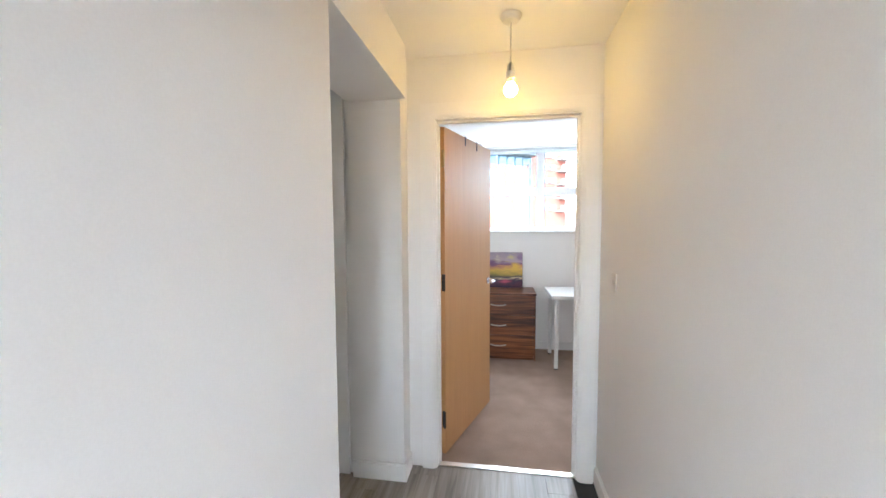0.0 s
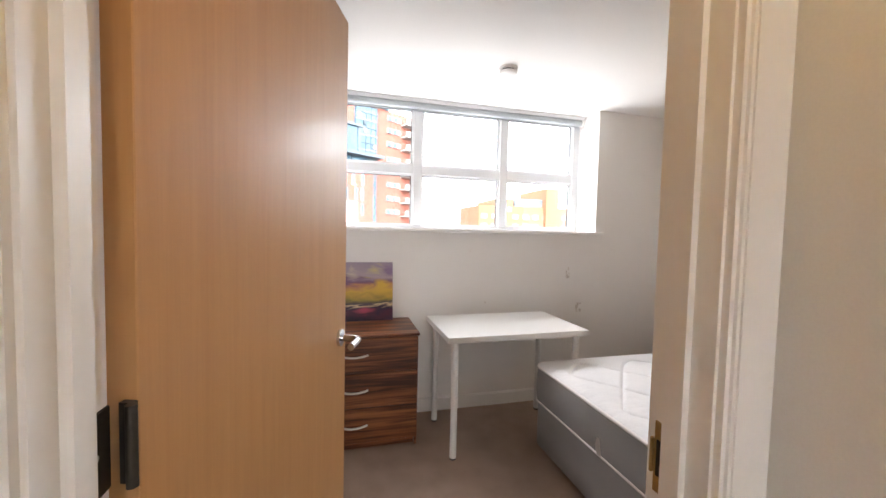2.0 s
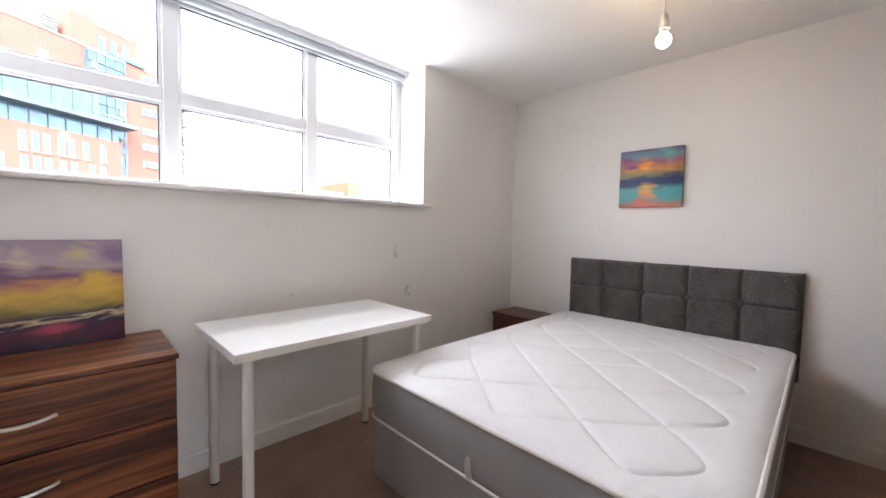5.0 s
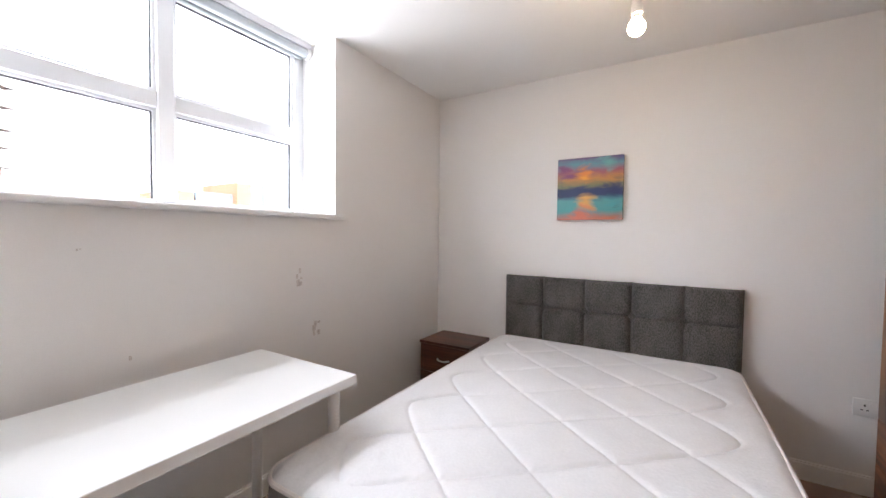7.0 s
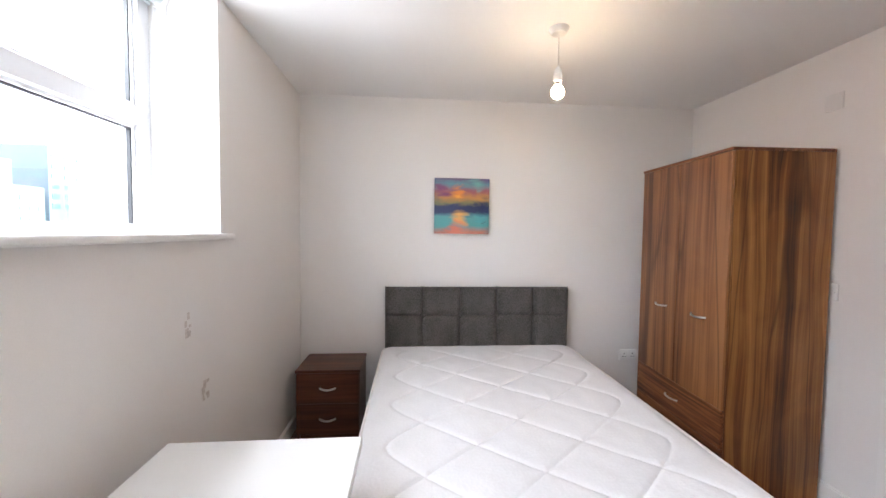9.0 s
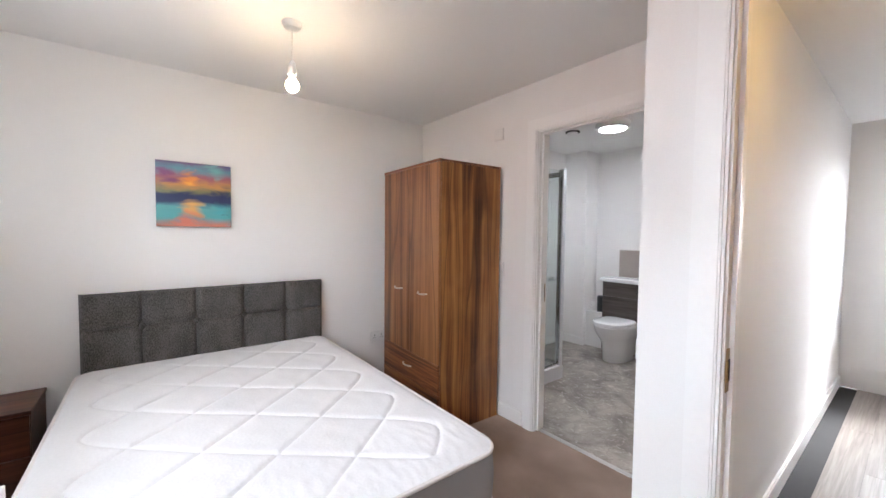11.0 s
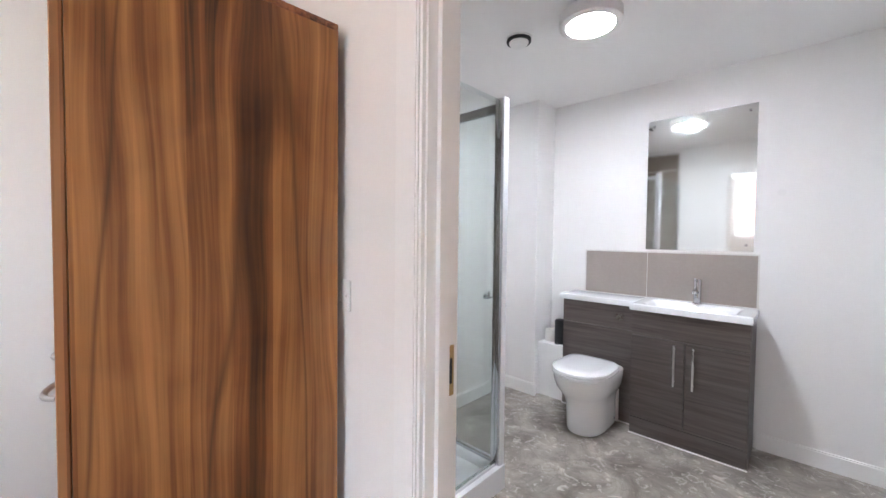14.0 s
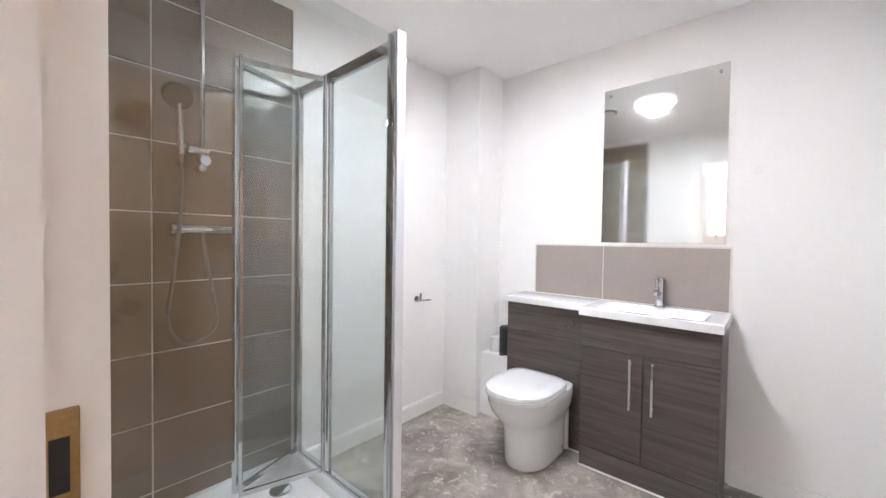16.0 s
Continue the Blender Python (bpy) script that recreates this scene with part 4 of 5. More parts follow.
# divan bed
BX, BY = 2.898, 2.545
bed = thing("divan_base", "pale grey fabric divan bed base on the carpet", "bed base", BX, BY, 0)
part("box", slab(0.928, 0.675, 0.03, 0.035, 0.318, 0.008, 3, 4), DIVAN, bed)
for sx in (-0.86, 0, 0.86):
    for sy in (-0.6, 0.6):
        m = B()
        rod(m, (sx, sy, 0), (sx, sy, 0.036), 0.022, 14)
        part("caster", m, BLACK, bed)
mt = thing("mattress", "white quilted mattress with a grey side border", "mattress", BX - 0.008, BY, 0.3185)
MX, MY, MZ = 0.948, 0.682, 0.222
part("border", slab(MX, MY, 0.085, 0.0, MZ - 0.014, 0.012, 6, 10, 0.006), BORDER, mt, "grey side border cloth")
part("piping", rim(MX - 0.002, MY - 0.002, 0.085, 0.010, 0.007), PIPING, mt, "pale lower piping")
part("piping", rim(MX - 0.002, MY - 0.002, 0.085, MZ - 0.008, 0.008), PIPING, mt, "pale upper piping")


def mattress_top(u, v):
    x, y = (2 * u - 1) * MX, (2 * v - 1) * MY
    r = 0.085
    ox, oy = max(0, abs(x) - (MX - r)), max(0, abs(y) - (MY - r))
    d = math.hypot(ox, oy)
    if d > r:
        x = math.copysign(MX - r + ox * r / d, x)
        y = math.copysign(MY - r + oy * r / d, y)
        d = r
    drop = 0.020 * (d / r) ** 3
    q = quilt(x, y, MX, MY)
    puff = 0.010 * (1 - math.exp(-(q / 0.0085) ** 1.1)) + 0.004 * min(1, q / 0.10)
    crease = 0.0025 * noise.noise(Vector((x * 9, y * 14, 0.3))) + 0.004 * noise.noise(Vector((x * 2.2, y * 2.6, 1.7)))
    if x < -0.55:
        crease += 0.0028 * noise.noise(Vector((x * 16, y * 40, 2.0))) * min(1, (-0.55 - x) * 5)
    return (x, y, MZ - 0.002 + puff + crease - drop)


part("quilted_top", sheet(B(), 320, 230, mattress_top), MATTRESS, mt, "white quilted damask top")
m = B()
sheet(m, 2, 6, lambda u, v: (-MX - 0.010 - 0.012 * math.sin(v * 2.6) * u, 0.035 + (u - 0.5) * 0.03 * (1 - 0.6 * v) + 0.008 * v, 0.012 + 0.085 * v))
bmesh.ops.solidify(m, geom=m.faces[:], thickness=0.0015)
part("care_label", m, PIPING, mt, "small white cloth label")

# headboard: five by two padded panels
hb = thing("headboard", "charcoal tweed headboard with buttoned padded panels", "headboard", 3.862, 2.533, 0)
HBW = 1.372


def pad(u, v):
    y, z = (u - 0.5) * HBW, 0.36 + v * 0.612
    cy = abs((u * 5) % 1 - 0.5) * 2
    seam_y = (1 - cy) * HBW / 10
    seam_z = abs(z - 0.762)
    edge = min(u, 1 - u) * HBW, (1 - v) * 0.60
    puff = 0.032 * (1 - math.exp(-seam_y / 0.014)) + 0.020 * (1 - math.exp(-seam_z / 0.010)) - 0.024
    if round(u * 5) in (1, 2, 3, 4):
        dist = math.hypot((u - round(u * 5) / 5) * HBW, z - 0.762)
        puff -= 0.020 * math.exp(-(dist / 0.03) ** 2)
    e = min(edge)
    puff -= 0.022 * math.exp(-e / 0.008)
    return (-puff, -y, z + 0.002 * noise.noise(Vector((y * 5, z * 5, 4))))


part("padded_front", sheet(B(), 150, 50, pad), TWEED, hb)
part("board", box(B(), 0.004, -HBW / 2 + 0.002, 0.36, 0.048, HBW / 2 - 0.002, 0.967, 0.006, 2), TWEED, hb)
for sy in (-0.45, 0.45):
    part("strut", box(B(), 0.016, sy - 0.03, 0.0, 0.036, sy + 0.03, 0.3598), BLACK, hb)
for k in range(1, 5):
    m = B()
    bmesh.ops.create_uvsphere(m, u_segments=12, v_segments=8, radius=0.011, matrix=Matrix.Translation((0.002, (k / 5 - 0.5) * HBW, 0.762)) @ Matrix.Diagonal((0.5, 1, 1, 1)))
    part("button", m, TWEED, hb)

# pictures
pic = thing("canvas_picture", "square sunset canvas painting hung on the wall", "picture", 3.898, 2.664, 1.362)
part("canvas", box(B(), -0.018, -0.202, 0, 0.016, 0.202, 0.405, 0.003, 2), DAWN, pic)
m = B()
for i, (a, c) in enumerate(((0.0, 0.0), (0.008, 0.01), (0.014, -0.002), (0.02, 0.008), (0.03, 0.004))):
    rod(m, (-0.0185, -0.145 - a, 0.075 + c), (-0.0185, -0.151 - a, 0.079 + c), 0.0012, 6)
part("signature", m, SIGNATURE, pic, "dark scribbled signature strokes")
pic = thing("canvas_picture", "lilac and yellow canvas painting leaning on the wall", "picture", 0.918, 3.755, 0.7125)
pic.matrix_world = pose(0.752, 3.742, 0.7125, -8.5, 0, 0)
part("canvas", box(B(), 0, 0.0, 0.0, 0.385, 0.032, 0.402, 0.003, 2), DUSK, pic)

# marks left on the plaster
for i, (x, z, s) in enumerate(((2.551, 1.015, 1.0), (2.660, 0.737, 1.1), (1.845, 0.783, 0.45), (1.721, 1.18, 0.25))):
    k = thing("wall_scuff", "torn scuff mark on the painted plaster", "scuff", x, 3.8299, z, group="scuffs on the window wall")
    rnd = random.Random(i + 3)
    m = B()
    for j in range(7 if s > 0.5 else 2):
        a, c = rnd.uniform(-0.02, 0.02) * s, rnd.uniform(-0.04, 0.04) * s
        box(m, a, -0.0012, c, a + rnd.uniform(0.004, 0.018) * s + 0.002, 0, c + rnd.uniform(0.004, 0.03) * s + 0.002)
    part("mark", m, SCUFF, k, smooth=False)

# second bedroom bed
f = thing("bed_frame", "black leatherette bed frame in the second bedroom", "bed frame", -1.92, 2.36, 0)
part("mattress_deck", box(B(), -0.95, -0.66, 0.20, 0.95, 0.66, 0.328), LEATHER, f)
for sy in (-1, 1):
    part("side_rail", box(B(), -0.955, sy * 0.662, 0.05, 0.955, sy * 0.71, 0.33, 0.012, 3), LEATHER, f)
part("foot_rail", box(B(), 0.9555, -0.71, 0.05, 1.0, 0.71, 0.33, 0.012, 3), LEATHER, f)
part("headboard", box(B(), -1.02, -0.71, 0.0, -0.96, 0.71, 0.82, 0.015, 2), LEATHER, f)
for sx in (-0.9, 0.93):
    for sy in (-0.62, 0.62):
        part("leg", box(B(), sx - 0.025, sy - 0.025, 0, sx + 0.025, sy + 0.025, 0.051), LEATHER, f)
f = thing("mattress", "plain white mattress on the black bed frame", "mattress", -1.905, 2.36, 0.3305)
part("body", slab(0.95, 0.675, 0.07, 0, 0.17, 0.03, 4, 8, 0.004), MATTRESS, f)
part("piping", rim(0.938, 0.663, 0.068, 0.155, 0.006), PIPING, f, "pale upper piping")
part("piping", rim(0.938, 0.663, 0.068, 0.018, 0.006), PIPING, f, "pale lower piping")


# ---------------------------------------------------------------- bathroom
van = thing("vanity_unit", "dark ash basin cabinet with two doors", "vanity unit", 2.455, -1.49, 0)
part("carcase", box(B(), -0.30, 0.004, 0.0, 0.30, 0.325, 0.803), ASH_DARK, van, smooth=False)
part("fascia", box(B(), -0.298, 0.3255, 0.645, 0.298, 0.3435, 0.802, 0.0015, 1), ASH_DARK, van)
part("plinth", box(B(), -0.299, 0.3255, 0.0, 0.299, 0.34, 0.108, 0.001, 1), ASH_DARK, van)
for x0, x1, hx in ((-0.298, -0.002, -0.045), (0.002, 0.298, 0.052)):
    dr = part("door", box(B(), x0, 0.3255, 0.112, x1, 0.3435, 0.641, 0.0015, 1), ASH_DARK, van)
    m = B()
    rod(m, (hx, 0.372, 0.375), (hx, 0.372, 0.622), 0.0055, 14)
    rod(m, (hx, 0.343, 0.40), (hx, 0.372, 0.40), 0.004, 10), rod(m, (hx, 0.343, 0.597), (hx, 0.372, 0.597), 0.004, 10)
    part("bar_handle", m, SATIN, dr, "steel bar handle")
part("sealant", box(B(), -0.302, 0.3402, 0.0, 0.302, 0.348, 0.006), PLASTIC, van, "white sealant bead")
wc = thing("cistern_unit", "dark ash cistern cabinet behind the toilet", "cistern unit", 3.015, -1.49, 0)
part("carcase", box(B(), -0.2595, 0.004, 0.0, 0.255, 0.222, 0.803), ASH_DARK, wc, smooth=False)
part("upper_panel", box(B(), -0.2585, 0.2225, 0.64, 0.254, 0.24, 0.802, 0.0015, 1), ASH_DARK, wc)
part("lower_panel", box(B(), -0.2585, 0.2225, 0.112, 0.254, 0.24, 0.636, 0.0015, 1), ASH_DARK, wc)
part("plinth", box(B(), -0.2585, 0.2225, 0.0, 0.254, 0.236, 0.108, 0.001, 1), ASH_DARK, wc)
m = B()
rod(m, (-0.155, 0.24, 0.722), (-0.155, 0.249, 0.722), 0.026, 28)
fb = part("flush_button", m, CHROME, wc, "round chrome dual flush button")
m = B()
rod(m, (-0.155, 0.2492, 0.722), (-0.155, 0.254, 0.722), 0.018, 24)
part("push_plate", m, CHROME, fb)
part("sealant", box(B(), -0.2595, 0.2365, 0.0, 0.256, 0.243, 0.006), PLASTIC, wc, "white sealant bead")

top = thing("bathroom_counter", "white moulded worktop with an inset basin", "worktop", 2.455, -1.49, 0.8035)


def basin(u, v):
    x, y = -0.308 + 0.616 * u, 0.001 + 0.362 * v
    dx, dy = max(0, abs(x + 0.0) - 0.17), max(0, abs(y - 0.205) - 0.075)
    d = math.hypot(dx, dy)
    k = max(0.0, min(1.0, 1 - d / 0.075))
    k = k * k * (3 - 2 * k)
    z = 0.042 - 0.085 * k
    e = min(u, 1 - u) * 0.616, (1 - v) * 0.362
    z -= 0.006 * math.exp(-min(e) / 0.004)
    return (x, y, z)


m = sheet(B(), 70, 46, basin)
box(m, -0.308, 0.355, 0.0, 0.308, 0.363, 0.036), box(m, -0.308, 0.001, 0.0, -0.300, 0.355, 0.036), box(m, 0.300, 0.001, 0.0, 0.308, 0.355, 0.036)
part("basin", m, RESIN, top)
part("side_shelf", box(B(), 0.3085, 0.001, 0.0, 0.838, 0.262, 0.0395, 0.006, 3), RESIN, top)
m2 = B()
rod(m2, (0, 0.128, 0.018), (0, 0.134, 0.022), 0.011, 18)
part("overflow", m2, CHROME, top, "small chrome overflow ring")
tap = thing("basin_tap", "chrome single-lever basin mixer tap", "tap", 2.45, -1.432, 0.845)
part("body", lathe(B(), [(0.0, 0.0), (0.027, 0.0), (0.026, 0.006), (0.021, 0.01), (0.021, 0.125), (0.0, 0.125)]), CHROME, tap)
m = B()
tube(m, [(0, 0.012, 0.075), (0, 0.05, 0.085), (0, 0.095, 0.088), (0, 0.105, 0.083), (0, 0.108, 0.07)], 0.0125, 14)
part("spout", m, CHROME, tap)
part("cap", lathe(B(), [(0.0, 0.158), (0.019, 0.156), (0.0215, 0.15), (0.0215, 0.1252), (0.0, 0.1252)]), CHROME, tap)
m = B()
tube(m, [(0, 0.015, 0.147), (0, 0.05, 0.156), (0, 0.075, 0.163)], 0.006, 10)
part("lever", m, CHROME, tap)

tl = thing("tiled_splashback", "two taupe tiles with pale grout over the basin", "splashback", 2.68, -1.49, 0.845)
part("grout_bed", box(B(), -0.53, 0.001, 0.0, 0.525, 0.008, 0.326), GROUT, tl, "pale grout and trim", smooth=False)
for x0, x1 in ((-0.521, 0.078), (0.082, 0.516)):
    part("tile", box(B(), x0, 0.0082, 0.004, x1, 0.0115, 0.317, 0.001, 1), TILE_PALE, tl)
mi = thing("wall_mirror", "frameless rectangular mirror over the splashback", "mirror", 2.478, -1.49, 1.185)
part("glass", box(B(), -0.297, 0.003, 0, 0.297, 0.008, 0.895, 0.001, 1), MIRROR, mi)
for sx in (-0.26, 0.26):
    for z in (0.04, 0.855):
        m = B()
        rod(m, (sx, 0.0082, z), (sx, 0.012, z), 0.008, 14)
        part("screw_cap", m, CHROME, mi)

# toilet: closed rings from the foot up to the seat
to = thing("toilet", "white back-to-wall toilet with the lid closed", "toilet", 2.982, -1.247, 0)


def ringed(spec, seg=44):
    bm = B()
    rings = []
    for z, yb, yf, hw, sq in spec:
        cy, ry = (yb + yf) / 2, (yf - yb) / 2
        ring = []
        for k in range(seg):
            a = 2 * math.pi * k / seg
            c, s = math.cos(a), math.sin(a)
            e = sq if s < 0 else 2.25
            ring.append(bm.verts.new((hw * math.copysign(abs(c) ** (2 / e), c), cy + ry * math.copysign(abs(s) ** (2 / e), s), z)))
        rings.append(ring)
    for a, c in zip(rings, rings[1:]):
        for k in range(seg):
            bm.faces.new((a[k], a[(k + 1) % seg], c[(k + 1) % seg], c[k]))
    bm.faces.new(rings[0][::-1]), bm.faces.new(rings[-1])
    return bm


part("pan", ringed([(0.0, 0.0, 0.375, 0.118, 8), (0.02, 0.0, 0.385, 0.122, 8), (0.16, 0.0, 0.395, 0.122, 8), (0.21, 0.0, 0.405, 0.128, 8), (0.25, 0.0, 0.435, 0.148, 7), (0.30, 0.0, 0.478, 0.170, 6), (0.35, 0.0, 0.503, 0.178, 6), (0.385, 0.0, 0.508, 0.180, 6), (0.392, 0.004, 0.503, 0.176, 6)]), CERAMIC, to)
part("seat", ringed([(0.3925, 0.085, 0.506, 0.178, 4.5), (0.395, 0.08, 0.512, 0.182, 4.5), (0.405, 0.08, 0.512, 0.182, 4.5), (0.408, 0.084, 0.508, 0.179, 4.5)]), CERAMIC, to)
part("lid", ringed([(0.4095, 0.082, 0.508, 0.178, 4.5), (0.412, 0.078, 0.512, 0.181, 4.5), (0.426, 0.08, 0.509, 0.179, 4.5), (0.436, 0.092, 0.49, 0.163, 4.5), (0.440, 0.13, 0.44, 0.12, 4.0)]), CERAMIC, to, "closed white toilet lid")
for s in (-1, 1):
    m = B()
    rod(m, (s * 0.075, 0.045, 0.392), (s * 0.075, 0.045, 0.418), 0.014, 16)
    part("hinge", m, CHROME, to)
m = B()
rod(m, (-0.121, 0.07, 0.045), (-0.128, 0.07, 0.045), 0.009, 14)
part("fixing_cap", m, CHROME, to)
part("sealant", box(B(), -0.128, -0.002, 0.0, 0.128, 0.008, 0.30), PLASTIC, to, "white sealant bead")

lb = structure("wall_low_boxing", box(B(), 3.272, -1.49, 0, 3.49, -1.27, 0.425, 0.004, 1), TRIM, "low white boxed ledge beside the toilet unit")
bn = thing("toilet_roll_bin", "small black cylinder bin on the low ledge", "bin", 3.335, -1.345, 0.4255)
part("body", lathe(B(), [(0.0, 0.0), (0.045, 0.0), (0.046, 0.01), (0.046, 0.175), (0.0, 0.175)]), BLACK, bn)
part("lid", lathe(B(), [(0.0, 0.192), (0.035, 0.189), (0.047, 0.178), (0.047, 0.1752), (0.0, 0.1752)]), BLACK, bn)
part("pedal", box(B(), -0.015, 0.046, 0.002, 0.015, 0.066, 0.01, 0.002, 1), BLACK, bn)
br = thing("toilet_brush", "white toilet brush standing in its holder", "toilet brush", 3.43, -1.36, 0.4255)
part("holder", lathe(B(), [(0.0, 0.0), (0.042, 0.0), (0.044, 0.01), (0.038, 0.10), (0.018, 0.105), (0.0, 0.105)]), PLASTIC, br)
part("handle", lathe(B(), [(0.0, 0.1052), (0.007, 0.1052), (0.006, 0.26), (0.009, 0.30), (0.009, 0.33), (0.0, 0.333)]), PLASTIC, br)
hk = thing("robe_hook", "small white round hook on the bathroom wall", "hook", 2.065, -1.49, 1.535)
m = B()
rod(m, (0, 0, 0), (0, 0.006, 0), 0.02, 20)
part("plate", m, PLASTIC, hk)
m = B()
rod(m, (0, 0.006, 0), (0, 0.022, 0), 0.007, 14), rod(m, (0, 0.022, 0), (0, 0.028, 0), 0.013, 16)
part("knob", m, PLASTIC, hk)
rh = thing("toilet_roll_holder", "bare chrome toilet roll holder on the wall", "roll holder", 3.78, -0.93, 0.775)
m = B()
rod(m, (0, 0, 0.015), (-0.006, 0, 0.015), 0.022, 20)
part("mount", m, CHROME, rh)
m = B()
tube(m, [(-0.006, 0, 0.015), (-0.05, 0, 0.015), (-0.06, -0.006, 0.015), (-0.063, -0.02, 0.013), (-0.063, -0.075, 0.01)], 0.006, 10), tube(m, [(-0.063, -0.02, 0.013), (-0.063, 0.07, 0.014)], 0.006, 10)
part("arm", m, CHROME, rh)
rod_m = B()
rod(rod_m, (-0.04, 0, 0.015), (-0.04, 0, 0.06), 0.008, 12)
part("cover_stub", rod_m, CHROME, rh)

# shower enclosure
SX, SY = 3.035, -0.09
tr = thing("shower_tray", "white acrylic shower tray with a raised rim", "shower tray", 0, 0, 0)


def tray(u, v):
    x, y = SX - 0.015 + (3.779 - SX + 0.015) * u, SY - 0.03 + (0.769 - SY + 0.03) * v
    e = min(x - SX + 0.015, y - SY + 0.03, 3.779 - x + 0.03, 0.769 - y + 0.03)
    k = max(0.0, min(1.0, (e - 0.055) / 0.03))
    z = 0.125 - 0.035 * k * k * (3 - 2 * k) - 0.006 * math.exp(-e / 0.005)
    return (x, y, z)


m = sheet(B(), 50, 56, tray)
box(m, SX - 0.015, SY - 0.03, 0, SX - 0.008, 0.769, 0.1185), box(m, SX - 0.008, SY - 0.03, 0, 3.779, SY - 0.023, 0.1185)
part("tray", m, RESIN, tr)
part("waste_cover", lathe(B(), [(0.0, 0.012), (0.035, 0.011), (0.045, 0.004), (0.046, 0.0), (0.0, 0.0)], 28, (3.58, 0.08, 0.0905)), CHROME, tr, "domed chrome waste cover")

en = thing("shower_enclosure", "chrome-framed shower enclosure with a folded bifold door", "shower enclosure", 0, 0, 0.122)
ZT = 1.80
part("corner_post", box(B(), SX - 0.002, SY - 0.022, 0.0, SX + 0.040, SY + 0.02, ZT + 0.01, 0.004, 2), CHROME, en)
part("post_cover", box(B(), SX - 0.010, SY - 0.028, 0.0, SX - 0.0025, SY + 0.012, ZT + 0.015, 0.002, 1), UPVC, en, "white post cover strip")
part("top_rail", box(B(), SX + 0.0405, SY - 0.015, ZT - 0.055, 3.745, SY + 0.012, ZT - 0.01, 0.003, 1), CHROME, en)
part("bottom_rail", box(B(), SX + 0.0405, SY - 0.015, 0.0, 3.745, SY + 0.012, 0.022, 0.003, 1), CHROME, en)
part("wall_post", box(B(), 3.7455, SY - 0.018, 0.0, 3.7792, SY + 0.016, ZT, 0.003, 1), CHROME, en)
part("side_channel", box(B(), SX + 0.005, 0.745, 0.0, SX + 0.03, 0.7685, ZT, 0.003, 1), CHROME, en)
part("side_sill", box(B(), SX + 0.005, SY + 0.0205, 0.0, SX + 0.03, 0.7445, 0.018, 0.003, 1), CHROME, en)
g = part("side_pane", box(B(), SX + 0.014, SY + 0.0205, 0.018, SX + 0.02, 0.7445, ZT), SHOWER_GLASS, en, "clear fixed side pane", smooth=False)
g.visible_shadow = False
FX = 3.465
g = part("front_pane", box(B(), SX + 0.0405, SY - 0.004, 0.022, FX, SY + 0.002, ZT - 0.055), SHOWER_GLASS, en, "clear fixed front pane", smooth=False)
g.visible_shadow = False
part("pane_stile", box(B(), FX + 0.0005, SY - 0.012, 0.022, FX + 0.02, SY + 0.01, ZT - 0.0555, 0.003, 1), CHROME, en)


def fold_leaf(ax, ay, bx_, by_, edge_a, edge_b):
    """One leaf of the bifold door between two uprights on plan."""
    a, c = Vector((ax, ay, 0)), Vector((bx_, by_, 0))
    L = (c - a).length
    ang = math.degrees(math.atan2(c.y - a.y, c.x - a.x))
    leaf = part("bifold_leaf", box(B(), 0.012, -0.003, 0.05, L - 0.012, 0.003, ZT - 0.06), SHOWER_GLASS, en, "clear folded door pane", smooth=False)
    leaf.matrix_local = pose(ax, ay, 0, 0, 0, ang)
    leaf.visible_shadow = False
    part("stile", box(B(), -edge_a, -0.012, 0.03, 0.0118, 0.012, ZT - 0.03, 0.003, 1), CHROME, leaf)
    part("stile", box(B(), L - 0.0118, -0.012, 0.03, L + edge_b, 0.012, ZT - 0.03, 0.003, 1), CHROME, leaf)
    part("bottom_bar", box(B(), 0.0125, -0.006, 0.03, L - 0.0125, 0.006, 0.0495), CHROME, leaf)
    part("top_bar", box(B(), 0.0125, -0.006, ZT - 0.0595, L - 0.0125, 0.006, ZT - 0.04), CHROME, leaf)


APX, APY = 3.57, 0.25
fold_leaf(FX + 0.010, SY + 0.024, APX, APY, 0.002, 0.004)
fold_leaf(3.715, SY + 0.024, APX + 0.034, APY + 0.008, 0.004, 0.004)

# shower fittings
sh = thing("shower_mixer", "chrome thermostatic bar shower with riser rail and hose", "shower", 3.77, 0.335, 0)
m = B()
rod(m, (-0.045, -0.125, 1.215), (-0.045, 0.065, 1.215), 0.019, 20)
part("mixer_bar", m, CHROME, sh)
for s in (-1, 1):
    m = B()
    rod(m, (-0.045, s * 0.097 - 0.03, 1.215), (-0.045, s * 0.135 - 0.03, 1.215), 0.024, 20)
    part("dial", m, CHROME, sh)
    m = B()
    rod(m, (0.0, s * 0.07 - 0.03, 1.215), (-0.045, s * 0.07 - 0.03, 1.215), 0.016, 16)
    part("wall_union", m, CHROME, sh)
m = B()
rod(m, (-0.05, 0, 1.45), (-0.05, 0, 2.13), 0.010, 14)
part("riser_rail", m, CHROME, sh)
for z in (1.46, 2.12):
    m = B()
    rod(m, (0.0, 0, z), (-0.052, 0, z), 0.014, 14)
    part("rail_bracket", m, CHROME, sh)
m = B()
rod(m, (-0.05, -0.02, 1.525), (-0.05, 0.06, 1.525), 0.017, 16), rod(m, (-0.045, 0.0, 1.49), (-0.09, 0.0, 1.485), 0.019, 18), rod(m, (-0.05, 0.055, 1.525), (-0.08, 0.08, 1.53), 0.016, 14)
part("slider", m, CHROME, sh)
m = B()
